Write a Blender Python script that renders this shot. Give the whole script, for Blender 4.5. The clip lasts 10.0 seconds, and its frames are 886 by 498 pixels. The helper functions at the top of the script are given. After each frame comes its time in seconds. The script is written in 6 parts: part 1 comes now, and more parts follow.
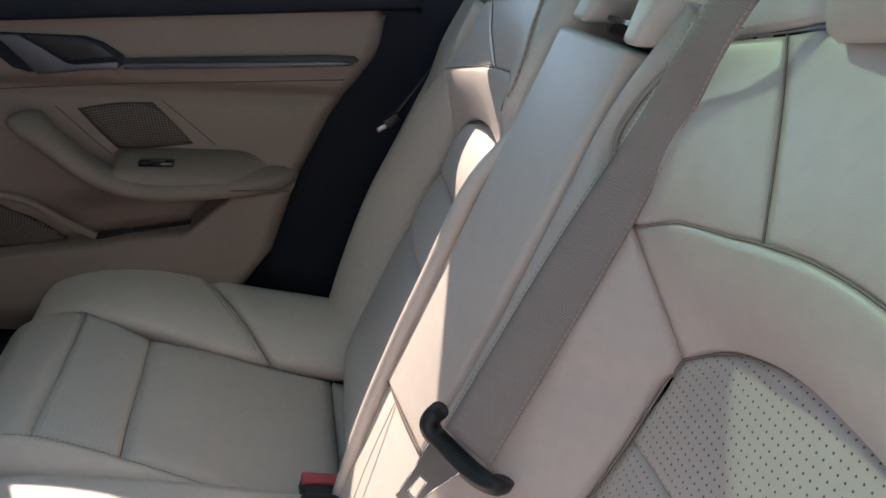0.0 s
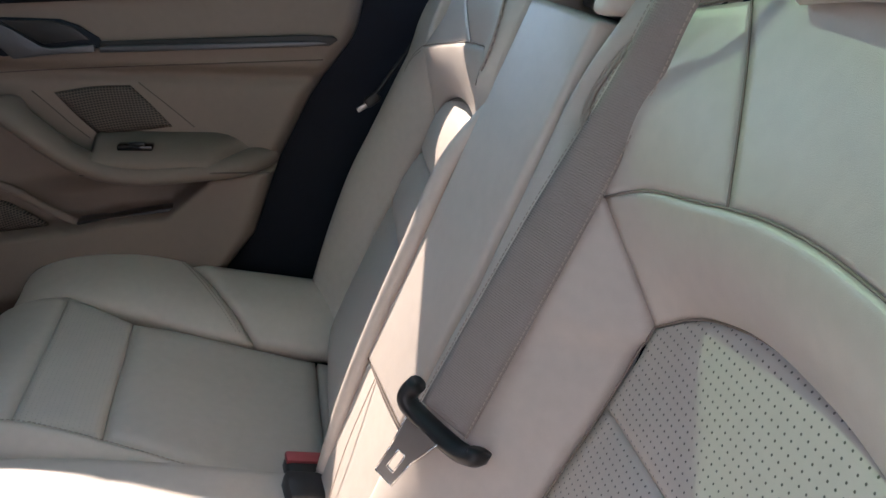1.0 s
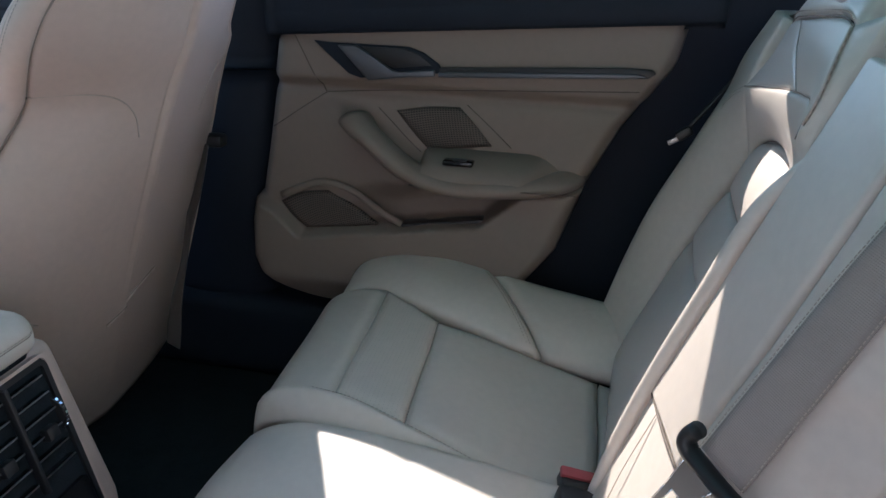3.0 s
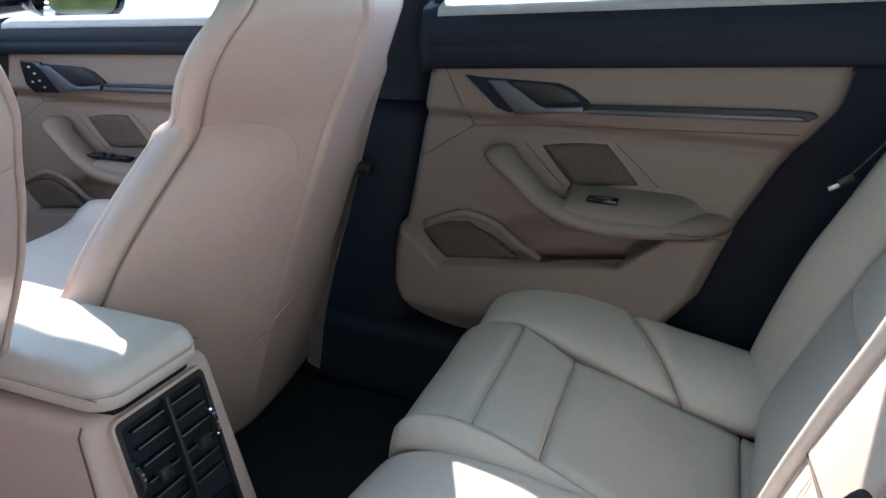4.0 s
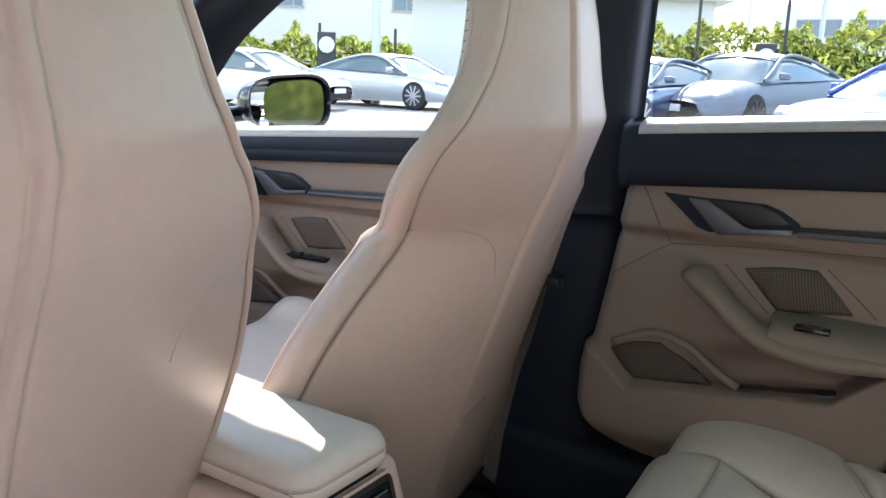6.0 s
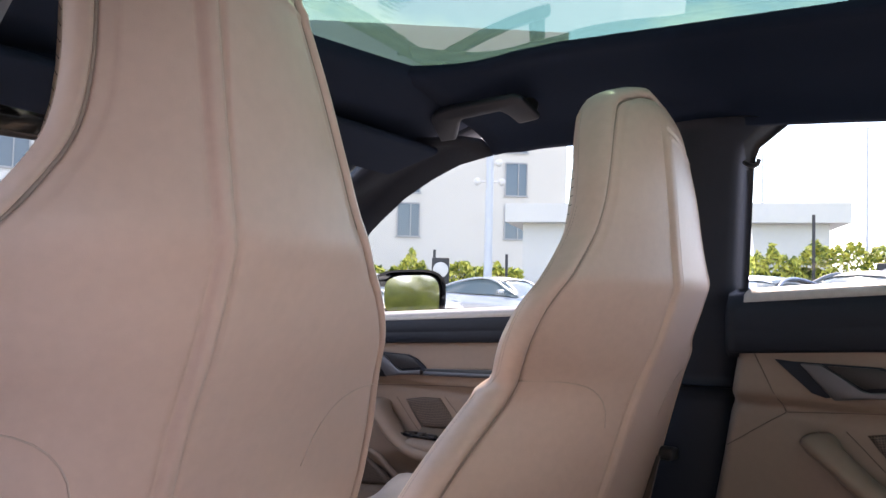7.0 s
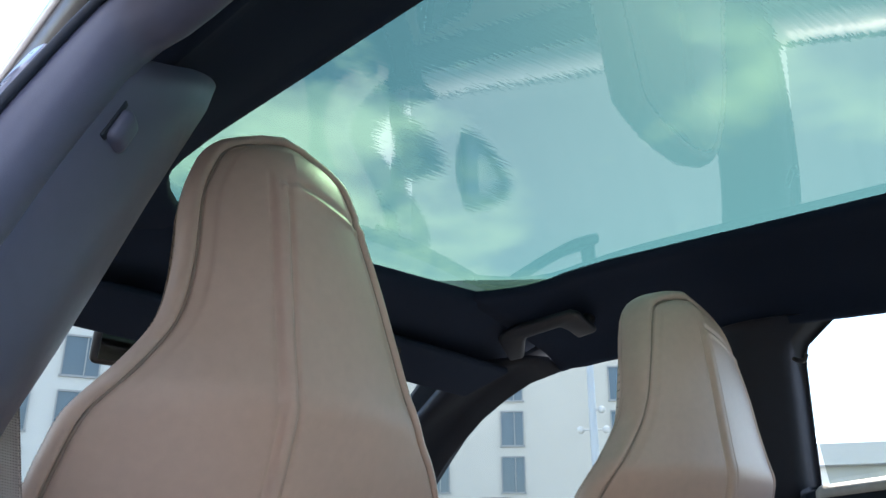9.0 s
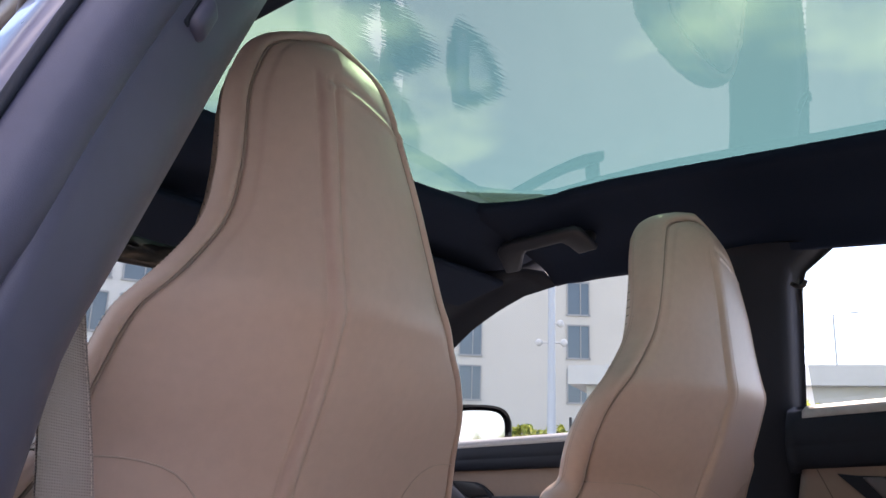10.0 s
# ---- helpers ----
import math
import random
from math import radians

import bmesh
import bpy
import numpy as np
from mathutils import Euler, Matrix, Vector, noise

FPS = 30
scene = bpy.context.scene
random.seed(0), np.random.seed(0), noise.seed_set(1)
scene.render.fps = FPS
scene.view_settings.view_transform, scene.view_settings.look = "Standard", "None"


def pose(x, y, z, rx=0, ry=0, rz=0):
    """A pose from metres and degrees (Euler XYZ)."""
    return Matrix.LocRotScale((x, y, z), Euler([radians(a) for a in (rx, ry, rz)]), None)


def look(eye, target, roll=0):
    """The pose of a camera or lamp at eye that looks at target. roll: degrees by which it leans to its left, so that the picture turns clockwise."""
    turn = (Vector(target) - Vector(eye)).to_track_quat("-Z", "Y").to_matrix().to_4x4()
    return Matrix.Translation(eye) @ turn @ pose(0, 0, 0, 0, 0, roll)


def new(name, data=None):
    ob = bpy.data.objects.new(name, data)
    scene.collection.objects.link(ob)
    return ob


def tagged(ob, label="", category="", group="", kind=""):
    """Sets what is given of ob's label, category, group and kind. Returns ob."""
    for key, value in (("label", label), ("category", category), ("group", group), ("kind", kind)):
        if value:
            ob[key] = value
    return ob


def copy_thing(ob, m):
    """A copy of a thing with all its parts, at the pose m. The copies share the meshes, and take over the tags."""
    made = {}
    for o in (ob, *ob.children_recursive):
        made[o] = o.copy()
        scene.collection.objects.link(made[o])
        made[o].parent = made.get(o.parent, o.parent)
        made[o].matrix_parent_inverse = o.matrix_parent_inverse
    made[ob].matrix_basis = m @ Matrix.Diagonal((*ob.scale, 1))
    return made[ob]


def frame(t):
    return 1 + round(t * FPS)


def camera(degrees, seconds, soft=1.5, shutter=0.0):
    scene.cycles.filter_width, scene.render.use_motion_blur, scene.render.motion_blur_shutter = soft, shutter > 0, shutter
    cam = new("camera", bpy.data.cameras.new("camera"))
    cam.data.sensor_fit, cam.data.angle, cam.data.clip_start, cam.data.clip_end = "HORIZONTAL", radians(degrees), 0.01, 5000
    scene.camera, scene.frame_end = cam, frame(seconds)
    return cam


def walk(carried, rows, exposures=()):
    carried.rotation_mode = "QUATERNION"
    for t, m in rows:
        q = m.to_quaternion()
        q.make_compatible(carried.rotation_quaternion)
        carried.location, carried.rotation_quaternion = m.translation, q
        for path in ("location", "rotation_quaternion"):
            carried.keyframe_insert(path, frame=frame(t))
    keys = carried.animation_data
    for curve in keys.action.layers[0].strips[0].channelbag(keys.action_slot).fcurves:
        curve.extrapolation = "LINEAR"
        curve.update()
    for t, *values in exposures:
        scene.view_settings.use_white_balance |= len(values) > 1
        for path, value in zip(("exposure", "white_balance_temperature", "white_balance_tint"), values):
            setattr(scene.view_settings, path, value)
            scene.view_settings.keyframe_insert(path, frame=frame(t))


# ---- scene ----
cam = camera(56.4, 10.0)
PATH = [
    (0, (-0.631, 0.116, 1.029), (1.222, -0.167, 0.333), 3.7),
    (0.5, (-0.629, 0.109, 1.022), (1.202, -0.242, 0.298), 3.4),
    (1, (-0.636, 0.102, 1.022), (1.201, -0.2, 0.292), 2.9),
    (1.5, (-0.647, 0.098, 1.02), (1.198, -0.138, 0.285), 2.3),
    (2, (-0.652, 0.105, 1.028), (1.209, 0.037, 0.3), 2.3),
    (2.5, (-0.66, 0.109, 1.041), (1.195, 0.245, 0.307), 2.2),
    (3, (-0.676, 0.112, 1.062), (1.142, 0.501, 0.324), 1.7),
    (3.2, (-0.682, 0.114, 1.066), (1.121, 0.589, 0.343), 1.4),
    (4.5, (-0.685, 0.161, 1.068), (1.041, 0.939, 0.422), 1.8),
    (5, (-0.683, 0.187, 1.063), (1.004, 1.077, 0.465), 1.5),
    (5.2, (-0.681, 0.188, 1.062), (0.991, 1.122, 0.483), 1.3),
    (6.3, (-0.719, 0.18, 1.063), (0.898, 1.316, 0.752), 1.6),
    (6.5, (-0.741, 0.164, 1.041), (0.854, 1.354, 0.844), 1.2),
    (7, (-0.766, 0.132, 0.975), (0.739, 1.445, 1.075), 1.4),
    (7.5, (-0.781, 0.092, 0.91), (0.643, 1.447, 1.275), 0.3),
    (8, (-0.804, 0.051, 0.902), (0.533, 1.449, 1.413), 0.2),
    (8.5, (-0.813, 0.018, 0.889), (0.465, 1.413, 1.537), 0.3),
    (9, (-0.807, 0.003, 0.882), (0.44, 1.405, 1.573), 0.0),
    (9.5, (-0.814, 0.027, 0.869), (0.472, 1.432, 1.478), -0.7),
    (10, (-0.859, 0.062, 0.883), (0.497, 1.451, 1.368), 2.0),
]
walk(cam, [(t, look(eye, target, roll)) for t, eye, target, roll in PATH], exposures=[
    (0.0, 2.80, 6230, 18), (1.9, 2.82, 6050, 16), (2.6, 2.77, 5620, 11), (4.5, 3.42, 6050, 13), (6.5, 3.12, 6850, 20), (7.5, 2.72, 7250, 32), (8.0, 2.60, 7100, 30), (9.0, 2.48, 6450, 11), (10.0, 2.42, 7100, 28)])

# ---------------------------------------------------------------- light
SUN_AZ, SUN_EL = 24.0, 40.2          # degrees from +x towards +y, and above the horizon
world = bpy.data.worlds.new("world")
scene.world = world
world.use_nodes = True
wn, wl = world.node_tree.nodes, world.node_tree.links
wn.clear()
sky = wn.new("ShaderNodeTexSky")
sky.sky_type, sky.sun_disc = "NISHITA", False
sky.sun_elevation, sky.sun_rotation = radians(SUN_EL), radians(90 - SUN_AZ)
sky.dust_density, sky.ozone_density = 0.2, 1.6
cloud_at = wn.new("ShaderNodeTexCoord")
cloud_map = wn.new("ShaderNodeMapping")
cloud_map.inputs["Scale"].default_value = (1.0, 1.0, 2.2)
cloud_noise = wn.new("ShaderNodeTexNoise")
cloud_noise.inputs["Scale"].default_value = 3.2
cloud_noise.inputs["Detail"].default_value = 7.0
cloud_noise.inputs["Roughness"].default_value = 0.55
cloud_ramp = wn.new("ShaderNodeValToRGB")
cloud_ramp.color_ramp.elements[0].position, cloud_ramp.color_ramp.elements[1].position = 0.49, 0.64
cloud_mix = wn.new("ShaderNodeMixRGB")
cloud_mix.inputs["Color2"].default_value = (8.4, 8.5, 9.2, 1)
sky_out = wn.new("ShaderNodeBackground")
sky_out.inputs["Strength"].default_value = 0.15
world_out = wn.new("ShaderNodeOutputWorld")
wl.new(cloud_at.outputs["Generated"], cloud_map.inputs["Vector"])
wl.new(cloud_map.outputs["Vector"], cloud_noise.inputs["Vector"])
wl.new(cloud_noise.outputs["Fac"], cloud_ramp.inputs["Fac"])
wl.new(cloud_ramp.outputs["Color"], cloud_mix.inputs["Fac"])
wl.new(sky.outputs["Color"], cloud_mix.inputs["Color1"])
wl.new(cloud_mix.outputs["Color"], sky_out.inputs["Color"])
wl.new(sky_out.outputs["Background"], world_out.inputs["Surface"])

sun = new("sun", bpy.data.lights.new("sun", "SUN"))
sun.data.energy, sun.data.angle, sun.data.color = 1.7, radians(0.6), (1.0, 0.87, 0.70)
SUN_DIR = Vector((math.cos(radians(SUN_EL)) * math.cos(radians(SUN_AZ)), math.cos(radians(SUN_EL)) * math.sin(radians(SUN_AZ)), math.sin(radians(SUN_EL))))
sun.matrix_world = look(SUN_DIR * 40, (0, 0, 0))


# ---------------------------------------------------------------- materials
def material(name, colour, rough=0.5, metal=0.0, vary=0.06, scale=6.0, grain=0.0, grain_scale=900.0, spec=0.5, coat=0.0, sheen=0.0, random_shade=0.0):
    """A Principled surface with mottling at two scales and a fine relief."""
    m = bpy.data.materials.new(name)
    m.use_nodes = True
    n, l = m.node_tree.nodes, m.node_tree.links
    b = n["Principled BSDF"]
    b.inputs["Roughness"].default_value, b.inputs["Metallic"].default_value = rough, metal
    b.inputs["Specular IOR Level"].default_value = spec
    b.inputs["Coat Weight"].default_value = coat
    b.inputs["Sheen Weight"].default_value = sheen
    at = n.new("ShaderNodeTexCoord")
    big, small = n.new("ShaderNodeTexNoise"), n.new("ShaderNodeTexNoise")
    for tex, s in ((big, scale), (small, scale * 14)):
        tex.inputs["Scale"].default_value, tex.inputs["Detail"].default_value = s, 4.0
        l.new(at.outputs["Object"], tex.inputs["Vector"])
    both = n.new("ShaderNodeMath")
    both.operation = "ADD"
    l.new(big.outputs["Fac"], both.inputs[0])
    l.new(small.outputs["Fac"], both.inputs[1])
    shade = n.new("ShaderNodeMapRange")
    shade.inputs["From Min"].default_value, shade.inputs["From Max"].default_value = 0.6, 1.4
    shade.inputs["To Min"].default_value, shade.inputs["To Max"].default_value = 1 - vary, 1 + vary
    l.new(both.outputs[0], shade.inputs["Value"])
    mul = n.new("ShaderNodeVectorMath")
    mul.operation = "MULTIPLY"
    mul.inputs[0].default_value = colour
    l.new(shade.outputs["Result"], mul.inputs[1])
    last = mul.outputs[0]
    if random_shade:
        info = n.new("ShaderNodeObjectInfo")
        r = n.new("ShaderNodeMapRange")
        r.inputs["To Min"].default_value, r.inputs["To Max"].default_value = 1 - random_shade, 1 + random_shade
        l.new(info.outputs["Random"], r.inputs["Value"])
        mul2 = n.new("ShaderNodeVectorMath")
        mul2.operation = "MULTIPLY"
        l.new(last, mul2.inputs[0])
        l.new(r.outputs["Result"], mul2.inputs[1])
        last = mul2.outputs[0]
    l.new(last, b.inputs["Base Color"])
    gloss = n.new("ShaderNodeMapRange")
    gloss.inputs["To Min"].default_value, gloss.inputs["To Max"].default_value = max(rough - 0.07, 0.02), min(rough + 0.07, 1)
    l.new(small.outputs["Fac"], gloss.inputs["Value"])
    l.new(gloss.outputs["Result"], b.inputs["Roughness"])
    if grain:
        cell = n.new("ShaderNodeTexVoronoi")
        cell.inputs["Scale"].default_value = grain_scale
        l.new(at.outputs["Object"], cell.inputs["Vector"])
        bump = n.new("ShaderNodeBump")
        bump.inputs["Strength"].default_value, bump.inputs["Distance"].default_value = grain, 0.0006
        l.new(cell.outputs["Distance"], bump.inputs["Height"])
        l.new(bump.outputs["Normal"], b.inputs["Normal"])
    return m


def dotted(m, pitch, radius, dark, stagger=True, deep=0.6):
    """Adds round holes in staggered rows, in metres along the surface, to a material of material()."""
    n, l = m.node_tree.nodes, m.node_tree.links
    b = n["Principled BSDF"]
    uv = n.new("ShaderNodeUVMap")
    sep = n.new("ShaderNodeSeparateXYZ")
    l.new(uv.outputs["UV"], sep.inputs[0])

    def math_node(op, a, c=None):
        k = n.new("ShaderNodeMath")
        k.operation = op
        for i, v in enumerate((a, c)):
            if v is None:
                continue
            if hasattr(v, "links"):
                l.new(v, k.inputs[i])
            else:
                k.inputs[i].default_value = v
        return k.outputs[0]

    u, v = math_node("DIVIDE", sep.outputs["X"], pitch), math_node("DIVIDE", sep.outputs["Y"], pitch)
    if stagger:
        row = math_node("FLOOR", v)
        u = math_node("ADD", u, math_node("MULTIPLY", math_node("FLOORED_MODULO", row, 2.0), 0.5))
    fu, fv = math_node("SUBTRACT", math_node("FRACT", u), 0.5), math_node("SUBTRACT", math_node("FRACT", v), 0.5)
    far = math_node("SQRT", math_node("ADD", math_node("MULTIPLY", fu, fu), math_node("MULTIPLY", fv, fv)))
    hole = n.new("ShaderNodeMapRange")
    hole.inputs["From Min"].default_value, hole.inputs["From Max"].default_value = radius / pitch * 0.75, radius / pitch * 1.25
    hole.inputs["To Min"].default_value, hole.inputs["To Max"].default_value = 1.0, 0.0
    l.new(far, hole.inputs["Value"])
    old = b.inputs["Base Color"].links[0].from_socket
    mix = n.new("ShaderNodeMixRGB")
    mix.inputs["Color2"].default_value = (*dark, 1)
    l.new(hole.outputs["Result"], mix.inputs["Fac"])
    l.new(old, mix.inputs["Color1"])
    l.new(mix.outputs["Color"], b.inputs["Base Color"])
    bump = n.new("ShaderNodeBump")
    bump.invert = True
    bump.inputs["Strength"].default_value, bump.inputs["Distance"].default_value = deep, 0.001
    l.new(hole.outputs["Result"], bump.inputs["Height"])
    if b.inputs["Normal"].links:
        l.new(b.inputs["Normal"].links[0].from_socket, bump.inputs["Normal"])
    l.new(bump.outputs["Normal"], b.inputs["Normal"])
    return m


def ribbed(m, pitch):
    """Adds fine woven ribs across a band, along its length."""
    n, l = m.node_tree.nodes, m.node_tree.links
    uv = n.new("ShaderNodeUVMap")
    for turn, strength in (("Y", 0.45), ("X", 0.25)):
        wave = n.new("ShaderNodeTexWave")
        wave.bands_direction = turn
        wave.inputs["Scale"].default_value = 0.314 / pitch
        wave.inputs["Distortion"].default_value = 0.3
        l.new(uv.outputs["UV"], wave.inputs["Vector"])
        bump = n.new("ShaderNodeBump")
        bump.inputs["Strength"].default_value, bump.inputs["Distance"].default_value = strength, 0.0008
        l.new(wave.outputs["Fac"], bump.inputs["Height"])
        b = n["Principled BSDF"]
        if b.inputs["Normal"].links:
            l.new(b.inputs["Normal"].links[0].from_socket, bump.inputs["Normal"])
        l.new(bump.outputs["Normal"], b.inputs["Normal"])
    return m


def pane(name, tint, ior=0.06, wavy=0.0):
    """A thin pane: it lets tinted light through and mirrors more the flatter it is seen; ior: its mirroring face on."""
    m = bpy.data.materials.new(name)
    m.use_nodes = True
    n, l = m.node_tree.nodes, m.node_tree.links
    n.clear()
    clear, shine, mix, out = (n.new("ShaderNode" + k) for k in ("BsdfTransparent", "BsdfGlossy", "MixShader", "OutputMaterial"))
    edge_on = n.new("ShaderNodeLayerWeight")
    edge_on.inputs["Blend"].default_value = 0.5
    steep = n.new("ShaderNodeMath")
    steep.operation = "POWER"
    steep.inputs[1].default_value = 4.0
    fres = n.new("ShaderNodeMapRange")
    fres.inputs["To Min"].default_value, fres.inputs["To Max"].default_value = ior, 1.0
    l.new(edge_on.outputs["Facing"], steep.inputs[0])
    l.new(steep.outputs[0], fres.inputs["Value"])
    clear.inputs["Color"].default_value = (*tint, 1)
    shine.inputs["Roughness"].default_value = 0.0
    if wavy:
        at, ripple, bump = n.new("ShaderNodeTexCoord"), n.new("ShaderNodeTexNoise"), n.new("ShaderNodeBump")
        ripple.inputs["Scale"].default_value, ripple.inputs["Detail"].default_value = 160.0, 2.0
        bump.inputs["Strength"].default_value, bump.inputs["Distance"].default_value = 1.0, wavy
        lay = n.new("ShaderNodeMapping")
        lay.inputs["Rotation"].default_value, lay.inputs["Scale"].default_value = (0, 0, radians(-45)), (0.10, 1.3, 1.0)
        l.new(at.outputs["Object"], lay.inputs["Vector"])
        l.new(lay.outputs["Vector"], ripple.inputs["Vector"])
        l.new(ripple.outputs["Fac"], bump.inputs["Height"])
        l.new(bump.outputs["Normal"], shine.inputs["Normal"])
    l.new(fres.outputs[0], mix.inputs[0])
    l.new(clear.outputs[0], mix.inputs[1])
    l.new(shine.outputs[0], mix.inputs[2])
    l.new(mix.outputs[0], out.inputs["Surface"])
    return m


LEATHER = (0.63, 0.555, 0.495)
leather = material("beige leather", LEATHER, 0.34, vary=0.06, grain=0.22, grain_scale=1700, spec=0.55)
leather_shell = material("tan seat back leather", (0.56, 0.43, 0.365), 0.38, vary=0.06, grain=0.2, grain_scale=1700, spec=0.4)
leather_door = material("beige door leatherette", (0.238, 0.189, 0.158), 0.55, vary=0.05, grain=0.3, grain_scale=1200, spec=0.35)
leather_perf = dotted(material("perforated beige leather", LEATHER, 0.44, vary=0.05, grain=0.18, grain_scale=1700, spec=0.4), 0.0064, 0.00075, (0.13, 0.115, 0.10))
leather_fine = dotted(material("finely perforated beige leather", LEATHER, 0.44, vary=0.05, grain=0.18, grain_scale=1700, spec=0.4), 0.0060, 0.00055, (0.40, 0.352, 0.312))
thread = material("beige thread", (0.42, 0.35, 0.30), 0.8)
gap_dark = material("dark seam gap", (0.12, 0.095, 0.08), 0.9)
panel_gap = material("door panel joint", (0.10, 0.08, 0.068), 0.8)
seam_m = material("shaded seam leather", (0.29, 0.235, 0.20), 0.7)
piping_m = material("piping leather", (0.47, 0.39, 0.33), 0.5, grain=0.3)
black_soft = material("black soft trim", (0.011, 0.016, 0.027), 0.60, vary=0.15, grain=0.3, grain_scale=1400, spec=0.28)
headliner_m = material("black headliner cloth", (0.011, 0.019, 0.038), 0.92, vary=0.12, grain=0.5, grain_scale=2200, spec=0.15)
carpet_m = material("black carpet", (0.019, 0.024, 0.029), 0.95, vary=0.3, scale=30, grain=1.0, grain_scale=700, spec=0.1)
plastic = material("black plastic", (0.02, 0.02, 0.022), 0.4, vary=0.1, spec=0.5)
gloss_black = material("gloss black trim", (0.01, 0.01, 0.012), 0.12, vary=0.05)
# pillar trim lightened in its colour for daylight from the open door
trim_lit = material("navy pillar trim lightened for daylight", (0.066, 0.074, 0.120), 0.45, vary=0.1, grain=0.12, grain_scale=1400, spec=0.4)
alu = material("dark aluminium", (0.13, 0.135, 0.15), 0.42, metal=0.7, vary=0.05)
chrome = material("bright chrome", (0.75, 0.75, 0.76), 0.12, metal=1.0, vary=0.03)
steel = material("satin steel", (0.36, 0.36, 0.37), 0.32, metal=1.0, vary=0.05)
# pale colour carries the sun glare on the shoulder's top edge
glare_m = material("window ledge with sun glare in its colour", (0.40, 0.40, 0.40), 0.4, vary=0.15, spec=0.6)
frame_mark = material("pale button print", (0.6, 0.62, 0.62), 0.5)
red_plastic = material("red plastic", (0.48, 0.09, 0.10), 0.4)
body_blue = material("dark blue door frame", (0.16, 0.16, 0.22), 0.30, vary=0.05, coat=0.4)
grille_m = dotted(material("speaker grille", (0.13, 0.10, 0.083), 0.6), 0.0045, 0.0016, (0.02, 0.017, 0.015))
webbing = ribbed(material("taupe belt webbing", (0.34, 0.295, 0.275), 0.7, vary=0.06, scale=40, spec=0.25), 0.0019)
# same taupe webbing, darkened for the shade beside the front seat
shaded_webbing = ribbed(material("taupe belt webbing with shade in its colour", (0.13, 0.11, 0.10), 0.75, vary=0.06, scale=40, spec=0.25), 0.0012)
glass_side = pane("tinted side glass", (0.45, 0.49, 0.47), 0.05)
glass_roof = pane("teal tinted roof glass", (0.070, 0.129, 0.092), 0.18, 0.00003)


# ---------------------------------------------------------------- builders
def thing(name, label, category, at=(0, 0, 0), group="", kind=""):
    return tagged(place(new(name), at), label, category, group, kind)


def place(ob, at):
    ob.location = at
    return ob


def mesh(name, verts, faces, mat, parent=None, label="", uvs=None, smooth=True):
    """One mesh object from points in the world; under its thing it keeps that place."""
    me = bpy.data.meshes.new(name)
    base = Vector((0, 0, 0))
    up = parent
    while up is not None:
        base += up.location
        up = up.parent
    me.from_pydata([tuple(Vector(v) - base) for v in verts], [], faces)
    me.materials.append(mat)
    if smooth:
        me.polygons.foreach_set("use_smooth", [True] * len(me.polygons))
    if uvs is not None:
        layer = me.uv_layers.new(name="UVMap")
        layer.data.foreach_set("uv", [c for lp in me.loops for c in uvs[lp.vertex_index]])
    ob = new(name, me)
    ob.parent = parent
    if label:
        ob["label"] = label
    return ob


def part(name, bm, mat, parent, label="", smooth=True, bevel=0.0, segments=2):
    if bevel:
        sharp = [e for e in bm.edges if len(e.link_faces) == 2 and e.calc_face_angle(0) > 0.6]
        bmesh.ops.bevel(bm, geom=sharp, offset=bevel, segments=segments, affect="EDGES", profile=0.5, clamp_overlap=True)
    bm.verts.index_update()
    ob = mesh(name, [v.co.copy() for v in bm.verts], [[v.index for v in f.verts] for f in bm.faces], mat, parent, label, smooth=smooth)
    bm.free()
    if smooth:
        ob.data.set_sharp_from_angle(angle=radians(40))
    return ob


def box(bm, centre, size, turn=(0, 0, 0)):
    m = pose(*centre, *turn) @ Matrix.Diagonal((*size, 1))
    return bmesh.ops.create_cube(bm, size=1, matrix=m)["verts"]


def cylinder(bm, a, b, r, r2=None, n=20):
    a, b = Vector(a), Vector(b)
    m = Matrix.Translation((a + b) / 2) @ (b - a).to_track_quat("Z", "Y").to_matrix().to_4x4()
    return bmesh.ops.create_cone(bm, cap_ends=True, segments=n, radius1=r, radius2=r if r2 is None else r2, depth=(b - a).length, matrix=m)["verts"]


def spline(pts, n):
    """n points evenly along a smooth curve through pts (tuples of any length)."""
    p = np.array(pts, float)
    if len(p) == 2:
        return [tuple(p[0] + (p[1] - p[0]) * k / (n - 1)) for k in range(n)]
    q = np.vstack([2 * p[0] - p[1], p, 2 * p[-1] - p[-2]])
    dense = []
    for i in range(1, len(q) - 2):
        for t in np.linspace(0, 1, 24, endpoint=False):
            a, b, c, d = q[i - 1 : i + 3]
            dense.append(0.5 * (2 * b + (c - a) * t + (2 * a - 5 * b + 4 * c - d) * t * t + (3 * b - a - 3 * c + d) * t**3))
    dense.append(p[-1])
    dense = np.array(dense)
    run = np.r_[0, np.cumsum(np.linalg.norm(np.diff(dense, axis=0), axis=1))]
    s = np.linspace(0, run[-1], n)
    return [tuple(row) for row in np.stack([np.interp(s, run, dense[:, k]) for k in range(p.shape[1])], 1)]


def surface(net, nu, nv):
    """A grid nu x nv through a net of control points (rows of equal length)."""
    rows = [spline(r, nv) for r in net]
    cols = [spline([r[j] for r in rows], nu) for j in range(nv)]
    return np.array(cols).transpose(1, 0, 2)


